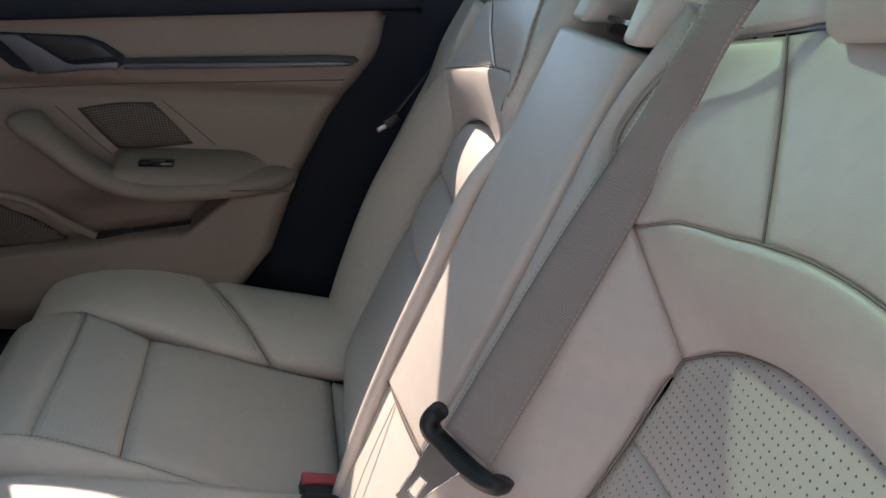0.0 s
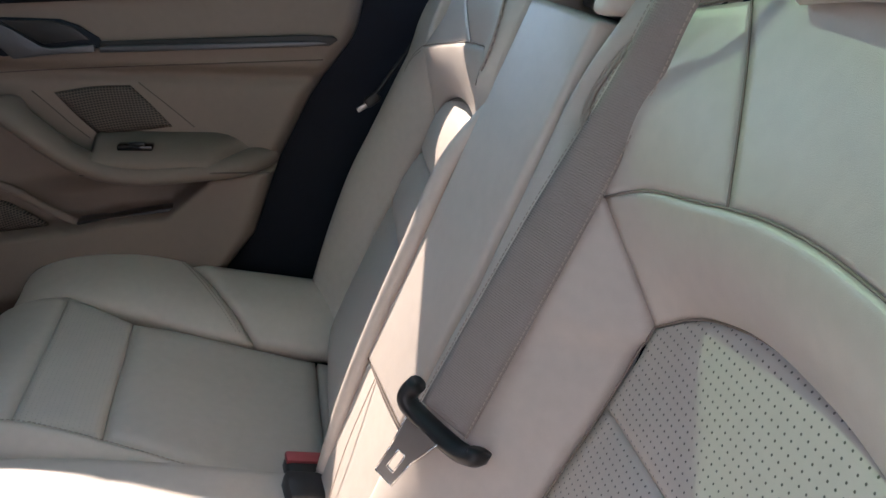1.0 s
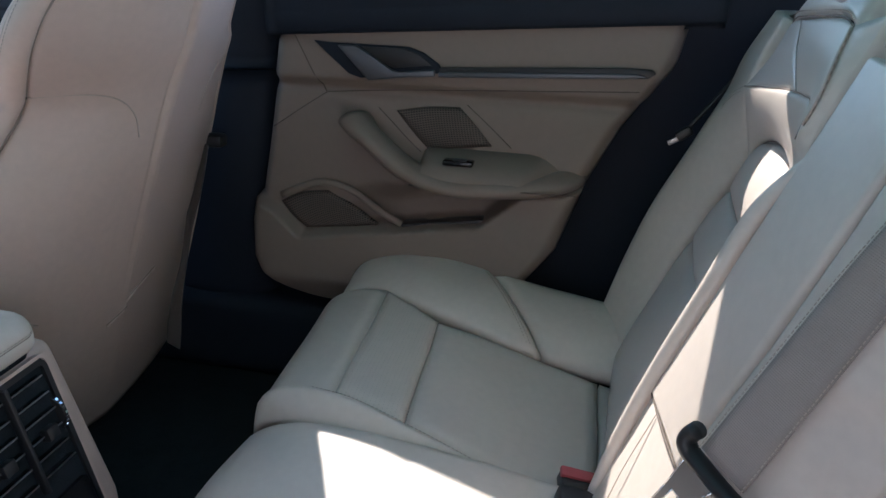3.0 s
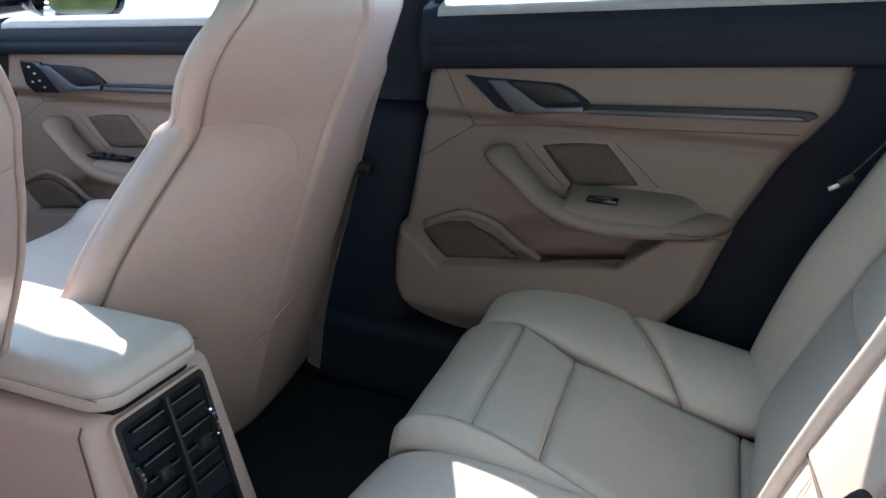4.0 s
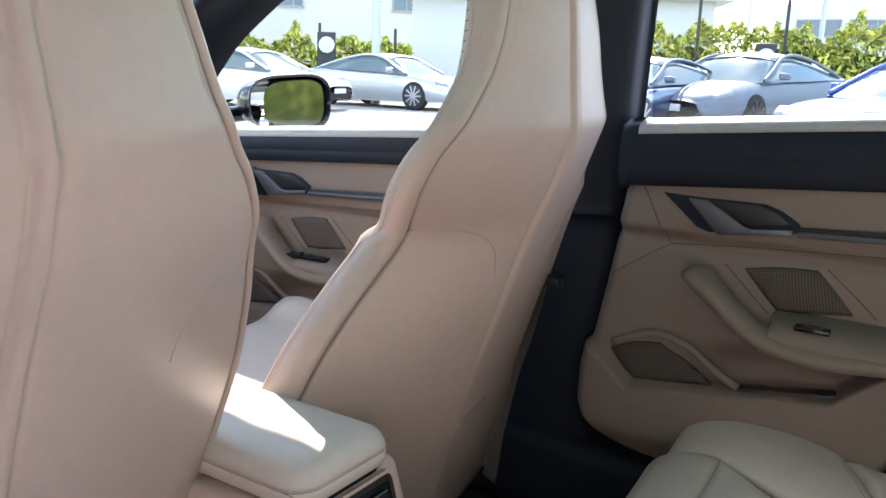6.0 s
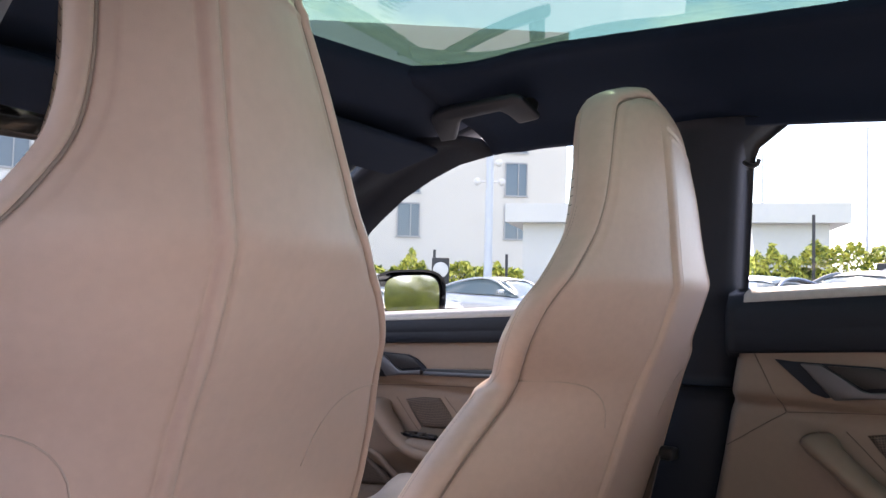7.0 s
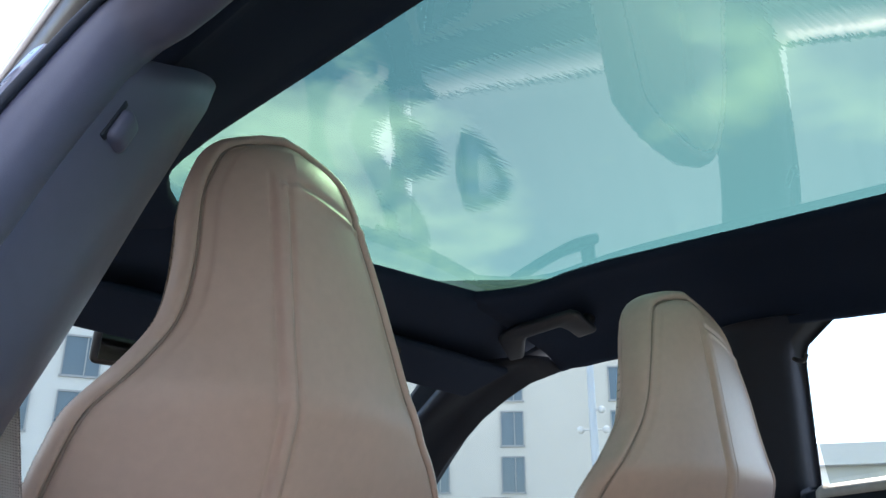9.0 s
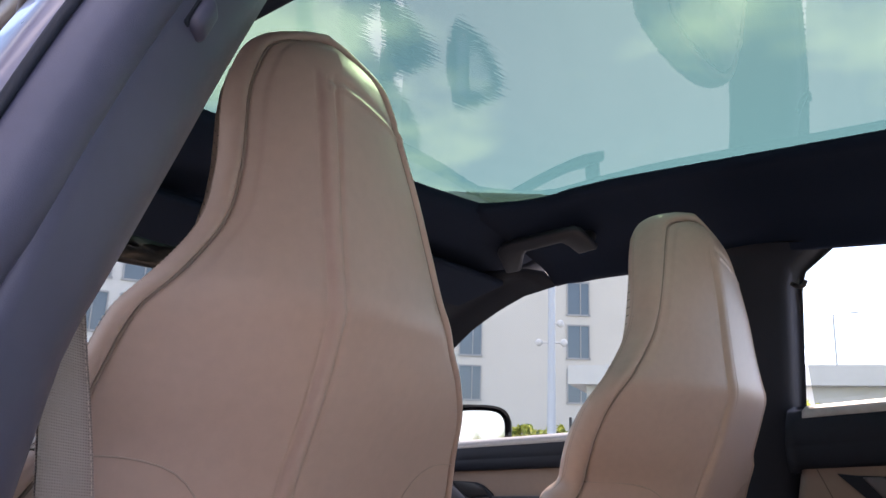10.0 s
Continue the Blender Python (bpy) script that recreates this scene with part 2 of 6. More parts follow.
def sheet(name, net, mat, parent=None, label="", nu=24, nv=24, edge=0.008, thick=0.012, roll="udlr", puff=0.0, flip=False, grid=None, bump=None):
    """A padded panel: a smooth surface through the net, its edges rolled down, with a skirt behind it.
    roll names the sides that roll: u first row, d last row, l first column, r last column."""
    g = surface(net, nu, nv) if grid is None else np.array(grid, float)
    nu, nv = g.shape[:2]
    du, dv = np.gradient(g, axis=0), np.gradient(g, axis=1)
    nrm = np.cross(du, dv)
    nrm /= np.linalg.norm(nrm, axis=2, keepdims=True) + 1e-12
    if flip:
        nrm = -nrm
    su = np.concatenate([np.zeros((1, nv)), np.cumsum(np.linalg.norm(np.diff(g, axis=0), axis=2), axis=0)])
    sv = np.concatenate([np.zeros((nu, 1)), np.cumsum(np.linalg.norm(np.diff(g, axis=1), axis=2), axis=1)], axis=1)
    far = np.full((nu, nv), 1e9)
    for side, d in (("u", su), ("d", su[-1:] - su), ("l", sv), ("r", sv[:, -1:] - sv)):
        if side in roll:
            far = np.minimum(far, d)
    k = np.clip(far / max(edge, 1e-6), 0, 1)
    drop = edge * (1 - np.sqrt(np.clip(1 - (1 - k) ** 2, 0, 1)))
    swell = puff * np.clip(far / 0.05, 0, 1) ** 0.6 if puff else 0
    lift = swell - drop
    if bump is not None:
        lift = lift + bump(g, su, sv)
    top = g + nrm * lift[..., None]
    verts = [tuple(v) for v in top.reshape(-1, 3)]
    uvs = [(float(a), float(b)) for a, b in zip(sv.ravel(), su.ravel())]
    faces = []
    for i in range(nu - 1):
        for j in range(nv - 1):
            a, b, c, d = i * nv + j, i * nv + j + 1, (i + 1) * nv + j + 1, (i + 1) * nv + j
            faces.append((a, d, c, b) if flip else (a, b, c, d))
    rim = [(0, j) for j in range(nv)] + [(i, nv - 1) for i in range(1, nu)] + [(nu - 1, j) for j in range(nv - 2, -1, -1)] + [(i, 0) for i in range(nu - 2, 0, -1)]
    if thick:
        start = len(verts)
        for i, j in rim:
            verts.append(tuple(top[i, j] - nrm[i, j] * thick))
            uvs.append((float(sv[i, j]), float(su[i, j])))
        for a in range(len(rim)):
            b = (a + 1) % len(rim)
            ia, ib = rim[a][0] * nv + rim[a][1], rim[b][0] * nv + rim[b][1]
            faces.append((ia, start + a, start + b, ib) if not flip else (ia, ib, start + b, start + a))
    return mesh(name, verts, faces, mat, parent, label, uvs)


def cord(name, pts, r, mat, parent=None, label="", n=None, sides=8, flat=1.0, closed_ends=True):
    """A smooth round cord through pts."""
    length = sum((Vector(b) - Vector(a)).length for a, b in zip(pts, pts[1:]))
    n = n or max(6, min(80, int(length / 0.012)))
    line = [Vector(p) for p in spline(pts, n)]
    verts, faces = [], []
    last = None
    for i, p in enumerate(line):
        t = (line[min(i + 1, n - 1)] - line[max(i - 1, 0)]).normalized()
        if last is None:
            side = t.orthogonal().normalized()
        else:
            side = (last - t * last.dot(t)).normalized()
        last = side
        up = t.cross(side)
        for k in range(sides):
            a = 2 * math.pi * k / sides
            verts.append(tuple(p + side * (r * math.cos(a)) + up * (r * flat * math.sin(a))))
    for i in range(n - 1):
        for k in range(sides):
            a, b = i * sides + k, i * sides + (k + 1) % sides
            faces.append((a, b, b + sides, a + sides))
    if closed_ends:
        faces += [tuple(range(sides))[::-1], tuple((n - 1) * sides + k for k in range(sides))]
    return mesh(name, verts, faces, mat, parent, label)


def stitches(name, pts, parent, length=0.0035, pitch=0.0055, r=0.0006, mat=None):
    """A row of single stitches along a curve, as one part."""
    total = sum((Vector(b) - Vector(a)).length for a, b in zip(pts, pts[1:]))
    line = [Vector(p) for p in spline(pts, max(4, int(total / pitch)))]
    verts, faces = [], []
    for a, b in zip(line, line[1:]):
        d = (b - a).normalized()
        s = d.orthogonal().normalized()
        u = d.cross(s)
        i = len(verts)
        for p in (a, a + d * length):
            for x, y in ((r, 0), (0, r), (-r, 0), (0, -r)):
                verts.append(tuple(p + s * x + u * y))
        faces += [(i + k, i + (k + 1) % 4, i + 4 + (k + 1) % 4, i + 4 + k) for k in range(4)] + [(i + 3, i + 2, i + 1, i), (i + 4, i + 5, i + 6, i + 7)]
    return mesh(name, verts, faces, mat or thread, parent, smooth=False)


def sweep(name, path, profile, mat, parent=None, label="", n=60, ups=None, closed=False, smooth=True):
    """A profile of (side, up) pairs carried along a path; ups gives the up direction."""
    line = [Vector(p) for p in spline(path, n)]
    up0 = Vector(ups or (0, 0, 1))
    verts, faces, m = [], [], len(profile)
    for i, p in enumerate(line):
        t = (line[min(i + 1, n - 1)] - line[max(i - 1, 0)]).normalized()
        s = t.cross(up0).normalized()
        u = s.cross(t).normalized()
        for a, b in profile:
            verts.append(tuple(p + s * a + u * b))
    for i in range(n - 1):
        for k in range(m if closed else m - 1):
            a, b = i * m + k, i * m + (k + 1) % m
            faces.append((a, b, b + m, a + m))
    if closed:
        faces += [tuple(range(m))[::-1], tuple((n - 1) * m + k for k in range(m))]
    return mesh(name, verts, faces, mat, parent, label, smooth=smooth)


def slab(name, outline, axis, at, thick, mat, parent=None, label="", bevel=0.003):
    """A plate with the given outline: axis x takes (y, z) pairs, y takes (x, z), z takes (x, y); from at to at + thick."""
    bm = bmesh.new()

    def put(a, b, d):
        return {"x": (d, a, b), "y": (a, d, b), "z": (a, b, d)}[axis]

    low = [bm.verts.new(put(a, b, at)) for a, b in outline]
    face = bm.faces.new(low)
    grown = bmesh.ops.extrude_face_region(bm, geom=[face])["geom"]
    shift = Vector(put(0, 0, thick))
    bmesh.ops.translate(bm, verts=[g for g in grown if isinstance(g, bmesh.types.BMVert)], vec=shift)
    bmesh.ops.recalc_face_normals(bm, faces=bm.faces)
    return part(name, bm, mat, parent, label, bevel=bevel)


# ---------------------------------------------------------------- the car's shell
def roof_z(y):
    return 1.388 - 0.06 * max(0.0, 0.9 - y) - 0.10 * max(0.0, y - 1.0)


def window_top(y):
    """Height of the side windows' upper edge along the car."""
    ys = (-0.60, -0.30, 0.10, 0.38, 0.50, 0.63, 0.98, 1.07, 1.15, 1.27, 1.35, 1.45, 1.57, 1.62, 1.80)
    zs = (1.03, 1.14, 1.222, 1.241, 1.250, 1.259, 1.262, 1.263, 1.262, 1.247, 1.224, 1.185, 1.120, 1.088, 0.945)
    return float(np.interp(y, ys, zs))


def side_x(z):
    return 0.575 + (1.25 - z) * 0.27


def belt_z(y):
    return 0.985 + (0.67 - y) * 0.08 if y < 0.8 else 0.975 - (y - 0.8) * 0.075


GLASS_X = 0.395


# floor, tunnel and sills
floor_bm = bmesh.new()
box(floor_bm, (0, 0.75, 0.20), (1.40, 2.9, 0.04))
box(floor_bm, (0, 1.25, 0.27), (0.20, 1.3, 0.12))
box(floor_bm, (0, 0.02, 0.30), (1.24, 0.80, 0.19))
tagged(part("floor", floor_bm, carpet_m, None, bevel=0.02), "black carpeted car floor with a low tunnel and seat base", "floor", kind="structure")
for side in (1, -1):
    sill_bm = bmesh.new()
    box(sill_bm, (side * 0.70, 0.75, 0.30), (0.13, 2.9, 0.17))
    tagged(part("sill", sill_bm, black_soft, None, bevel=0.03, segments=3), "black plastic door sill along the floor", "door sill", kind="structure")

# outer skin behind the closed doors, and closing walls at the rear
for side, spans in ((1, ((-0.9, 2.3),)), (-1, ((-0.9, -0.12), (0.74, 2.3)))):
    for y0, y1 in spans:
        n = 12
        ys = np.linspace(y0, y1, n)
        grid = [[(side * x, y, z) for x, z in ((0.70, 0.22), (0.74, 0.45), (0.75, 0.70), (0.715, 0.90), (0.672, belt_z(y) - 0.03))] for y in ys]
        tagged(sheet("side_wall", None, black_soft, grid=grid, roll="", thick=0.03, flip=side > 0), "black inner side wall of the car body", "wall", kind="structure")
rear_bm = bmesh.new()
box(rear_bm, (0, -0.62, 0.55), (1.44, 0.03, 0.78))
box(rear_bm, (0, -0.72, 0.955), (1.36, 0.70, 0.02))
tagged(part("rear_wall", rear_bm, headliner_m, None, bevel=0.005), "black carpeted boot wall and parcel shelf", "wall", kind="structure")

# headliner: two side rails and the front header
for side, name in ((1, "headliner"), (-1, "headliner")):
    ys = np.linspace(-0.55, 1.18, 48)
    grid = []
    for y in ys:
        zt, zr = window_top(y), roof_z(y)
        gx = GLASS_X - 0.10 * max(0.0, (y - 1.02) / 0.16) ** 2
        xo = side_x(zt) + 0.015
        grid.append([(side * x, y, z) for x, z in ((gx, zr + 0.012), (gx + 0.004, zr - 0.004), (gx + 0.03, zr - 0.012), (gx * 0.55 + xo * 0.45, zr * 0.62 + zt * 0.38), (gx * 0.2 + xo * 0.8, zr * 0.3 + zt * 0.7 + 0.005), (xo - 0.012, zt + 0.012), (xo, zt - 0.004), (xo + 0.012, zt + 0.010), (xo + 0.035, zt + 0.05))])
    fine = [spline(r, 22) for r in grid]
    tagged(sheet(name, None, headliner_m, grid=fine, roll="", thick=0.01, flip=side < 0), "black cloth headliner above the side windows", "headliner", kind="structure")
header = []
for k in range(25):
    x = -0.56 + 1.12 * k / 24
    lift = 0.02 * (abs(x) / 0.56) ** 2
    y0 = 1.165 - 0.05 * max(0.0, (abs(x) - 0.26) / 0.3) ** 2
    header.append(spline([(x, y0, roof_z(1.16) + 0.012), (x, y0 + 0.004, roof_z(1.16) - 0.006), (x, 1.21, 1.345 - lift), (x, 1.32, 1.315 - lift), (x, 1.42, 1.285 - lift), (x, 1.44, 1.30 - lift)], 14))
tagged(sheet("headliner", None, headliner_m, grid=header, roll="", thick=0.01, flip=True), "black cloth roof header above the windscreen", "headliner", kind="structure")

# roof glass, with the black printed rim
xs, ys = np.linspace(-0.44, 0.44, 30), np.linspace(-0.50, 1.24, 50)
pane_grid = [[(x, y, float(np.mean([roof_z(y + d) for d in np.linspace(-0.14, 0.14, 9)])) + 0.008 + 0.032 * (1 - (x / 0.44) ** 2)) for x in xs] for y in ys]
tagged(sheet("roof_glass", None, glass_roof, grid=pane_grid, roll="", thick=0.0), "teal tinted panoramic roof glass", "glass roof", kind="structure")

# outer roof rails above the windows; the driver's side lies further out
NEAR = 0.085
RAIL_Y = (-0.6, -0.2, 0.2, 0.6, 1.0, 1.25, 1.45, 1.6, 1.82)
rail = [(side_x(window_top(y)) + 0.055, y, window_top(y) + 0.035) for y in RAIL_Y]
tagged(sweep("roof_rail", rail, [(-0.04, 0.035), (0.04, 0.040), (0.045, 0.050), (0.0, 0.070), (-0.06, 0.10), (-0.14, 0.115), (-0.14, 0.10), (-0.05, 0.08)], black_soft, n=50, closed=True), "dark painted roof rail over the door openings", "roof rail", kind="structure")
rail = [(-side_x(window_top(y)) - NEAR - 0.012, y, window_top(y) + 0.004) for y in RAIL_Y]
near_rail = tagged(sweep("roof_rail", rail, [(0.004, -0.014), (-0.007, -0.012), (-0.009, 0.006), (-0.004, 0.012), (0.02, 0.020), (0.08, 0.05), (0.17, 0.080), (0.17, 0.065), (0.06, 0.03)], plastic, n=50, closed=True), "black roof rail and window frame over the driver's door", "roof rail", kind="structure")
cord("window_trim", [(x - 0.009, y, z + 0.011) for x, y, z in rail], 0.0045, steel, near_rail, "satin metal window trim", n=60)

# A-pillars, dashboard, windscreen, rear window
for side in (1, -1):
    rows = []
    for y in np.linspace(1.18, 1.86, 16):
        zt = window_top(y)
        xo = side_x(zt) + 0.015
        f = (y - 1.18) / 0.68
        wx, wy, wz = 0.50 + 0.10 * f, 1.42 + 0.72 * f, 1.30 - 0.36 * f
        rows.append(spline([(side * xo, y, zt), (side * (xo - 0.03), y + 0.03, zt + 0.03), (side * (wx - 0.015), wy - 0.05, wz - 0.01), (side * wx, wy, wz)], 8))
    tagged(sheet("pillar_a", None, black_soft, grid=rows, roll="", thick=0.01, flip=side > 0), "black windscreen pillar trim", "pillar", kind="structure")
screen = [[(x, 1.43 + 0.74 * f + 0.05 * (1 - (x / 0.6) ** 2), 1.30 - 0.37 * f) for x in np.linspace(-0.62, 0.62, 12)] for f in np.linspace(0, 1, 8)]
tagged(sheet("windscreen", None, glass_side, grid=screen, roll="", thick=0.0), "clear windscreen", "window", kind="structure").visible_shadow = False
back_glass = [[(x, -0.50 - 0.62 * f, 1.305 - 0.33 * f) for x in np.linspace(-0.56, 0.56, 8)] for f in np.linspace(0, 1, 6)]
tagged(sheet("rear_window", None, glass_side, grid=back_glass, roll="", thick=0.0), "sloping rear window", "window", kind="structure").visible_shadow = False
dash_bm = bmesh.new()
box(dash_bm, (0, 2.02, 0.66), (1.34, 0.46, 0.50), (8, 0, 0))
dash = thing("dashboard", "black soft dashboard below the windscreen", "dashboard", (0, 2.0, 0.4))
part("dash_top", dash_bm, black_soft, dash, bevel=0.05, segments=4)

# side windows
for side in (1, -1):
    for y0, y1 in ((-0.45, 0.66), (0.76, 1.80)) if side > 0 else ((0.60, 1.80),):
        rows = [[(side * (side_x(z) + (0.022 if side > 0 else NEAR + 0.008)), y, z) for z in np.linspace(belt_z(y) - 0.03, window_top(y) + (0.02 if side > 0 else -0.004), 6)] for y in np.linspace(y0, y1, 14)]
        tagged(sheet("side_window", None, glass_side, grid=rows, roll="", thick=0.0, flip=side > 0), "clear side window, closed", "window", kind="structure").visible_shadow = False


# closed rear quarters behind the door windows
for side, y1 in ((1, 0.015), (-1, -0.14)):
    rows = []
    for f in np.linspace(0, 1, 14):
        y = -0.62 + (y1 + 0.62) * f
        z0, z1 = belt_z(y) - 0.06, window_top(y) + 0.03
        rows.append([(side * (side_x(z) + 0.008), y + f * 0.28 * max(0.0, z - 0.955), z) for z in np.linspace(z0, max(z1, z0 + 0.02), 8)])
    tagged(sheet("pillar_c", None, black_soft, grid=rows, roll="r", edge=0.004, thick=0.012, flip=side > 0), "black trim of the rear quarter pillar", "pillar", kind="structure")

# B-pillars
def pillar_b(side, rear, front, x_low, x_high, z_top, lower_step=0.82):
    ob = thing("pillar_b", "black cloth-covered B-pillar between the doors", "pillar", (side * 0.6, 0.7, 0.3), kind="structure")
    rows = []
    for z in np.linspace(lower_step, z_top, 24):
        f = (z - lower_step) / (z_top - lower_step)
        x = x_low + (x_high - x_low) * f
        yr, yf = rear(z), front(z)
        rows.append(spline([(side * (x + 0.05), yr - 0.004, z), (side * (x + 0.012), yr + 0.002, z), (side * (x - 0.006), yr + 0.03, z), (side * (x - 0.022), (yr + yf) / 2, z), (side * (x - 0.008), yf - 0.02, z), (side * (x + 0.05), yf, z)], 18))
    sheet("upper_trim", None, black_soft, ob, grid=rows, roll="", thick=0.008, flip=side > 0)
    rows = []
    for z in np.linspace(0.24, lower_step - 0.003, 20):
        x = x_low + 0.006 + 0.02 * (lower_step - z)
        yr, yf = rear(z) - 0.004, front(z) + 0.004
        rows.append(spline([(side * (x + 0.05), yr - 0.004, z), (side * (x + 0.010), yr + 0.002, z), (side * (x - 0.010), yr + 0.03, z), (side * (x - 0.026), (yr + yf) / 2, z), (side * (x - 0.010), yf - 0.02, z), (side * (x + 0.05), yf, z)], 18))
    sheet("lower_trim", None, black_soft, ob, grid=rows, roll="d", edge=0.006, thick=0.008, flip=side > 0)
    return ob


def rear_r(z):
    return float(np.interp(z, (0.42, 0.49, 0.70, 0.88, 0.98, 1.20, 1.228, 1.243, 1.255, 1.265), (0.74, 0.755, 0.722, 0.700, 0.695, 0.671, 0.664, 0.652, 0.630, 0.600)))


def front_r(z):
    return float(np.interp(z, (0.2, 0.7, 0.98, 1.27), (0.98, 0.90, 0.84, 0.80)))


pillar_b(1, rear_r, front_r, 0.665, 0.585, 1.275)


def near_pillar():
    """The B-pillar on the side of the open door, with its painted shut face and weatherstrip."""
    ob = thing("pillar_b", "navy B-pillar trim beside the open door, daylight in its colour", "pillar", (-0.65, 0.6, 0.3), kind="structure")

    def inner(z):
        return float(np.interp(z, (0.30, 0.70, 0.948, 1.0, 1.071, 1.139, 1.176, 1.256), (-0.735, -0.715, -0.662, -0.639, -0.611, -0.585, -0.570, -0.537)))

    def rear_edge(z):
        return float(np.interp(z, (0.30, 0.70, 0.90, 1.055, 1.103, 1.195), (-0.775, -0.775, -0.752, -0.707, -0.688, -0.647)))

    rows, shut = [], []
    for f in np.linspace(0, 1, 40):
        za, zb = 0.30 + 0.956 * f, 0.30 + 0.893 * f
        a, b = (inner(za), 0.59, za), (rear_edge(zb), 0.49, zb)
        mid = [(a[k] + b[k]) / 2 for k in range(3)]
        rows.append(spline([(a[0] - 0.03, 0.66, za), (a[0] - 0.004, 0.61, za), (a[0] - 0.004, 0.588, za - 0.002), (mid[0] + 0.012, mid[1] - 0.010, mid[2]), (b[0] + 0.008, 0.491, zb), (b[0] - 0.002, 0.492, zb), (b[0] - 0.012, 0.51, zb)], 26))
        shut.append(spline([(b[0] - 0.026, 0.512, zb), (b[0] - 0.044, 0.514, zb), (b[0] - 0.052, 0.53, zb), (b[0] - 0.056, 0.60, zb)], 10))
    sheet("upper_trim", None, trim_lit, ob, grid=rows, roll="d", edge=0.004, thick=0.008)
    sheet("shut_face", None, body_blue, ob, grid=shut, roll="", thick=0.004, label="dark blue painted shut face")
    path = [(-0.790, 0.50, 0.35), (-0.790, 0.50, 0.60), (-0.772, 0.50, 0.90), (-0.742, 0.50, 1.0), (-0.710, 0.50, 1.088), (-0.683, 0.50, 1.151), (-0.655, 0.498, 1.210), (-0.634, 0.47, 1.232), (-0.617, 0.42, 1.254), (-0.606, 0.34, 1.266), (-0.602, 0.20, 1.262), (-0.606, 0.0, 1.238), (-0.63, -0.25, 1.17), (-0.66, -0.45, 1.05)]
    cord("weatherstrip", path, 0.024, trim_lit, ob, n=90, sides=18)
    cord("strip_lip", [(x - 0.020, y - 0.012, z + 0.012) for x, y, z in path], 0.0035, black_soft, ob, n=90)
    return ob


near_pillar()


# ---------------------------------------------------------------- doors
Y_REAR = ((0.41, 0.33), (0.425, 0.285), (0.49, 0.245), (0.551, 0.199), (0.651, 0.166), (0.766, 0.109), (0.857, 0.045), (0.925, 0.015))
Y_FRONT = ((0.41, 0.60), (0.4125, 0.635), (0.418, 0.668), (0.427, 0.697), (0.440, 0.720), (0.458, 0.737), (0.485, 0.747), (0.55, 0.746), (0.62, 0.733), (0.70, 0.718), (0.88, 0.688), (0.925, 0.68))


def bell(d, w):
    return np.exp(-((d / w) ** 2))


def ramp(v, a, b):
    k = np.clip((v - a) / (b - a), 0, 1)
    return k * k * (3 - 2 * k)


def door_x(y, z):
    """The inner face of the door panel: how far out it lies (metres from the car's middle)."""
    x = 0.640 + 0.0 * y
    x = x - 0.014 * ramp(z, 0.790, 0.815) * (1 - ramp(z, 0.90, 0.93))                 # upper band stands proud
    x = x + 0.010 * bell(z - 0.800, 0.012)
    lip = np.interp(y, (0.173, 0.26, 0.331, 0.418, 0.465, 0.555, 0.65, 0.696, 0.73), (0.660, 0.648, 0.586, 0.576, 0.565, 0.553, 0.538, 0.581, 0.597))
    up = z - lip
    x = x + 0.040 * ramp(up, -0.004, 0.006) * (1 - ramp(up, 0.03, 0.09)) * ramp(y, 0.24, 0.33) * (1 - ramp(y, 0.48, 0.60)) * (1 - ramp(z, 0.645, 0.665))   # map pocket
    x = x - 0.034 * (1 - ramp(up, -0.006, 0.002))                                       # pocket lip
    x = x + 0.02 * (1 - ramp(z, 0.41, 0.46))
    return x


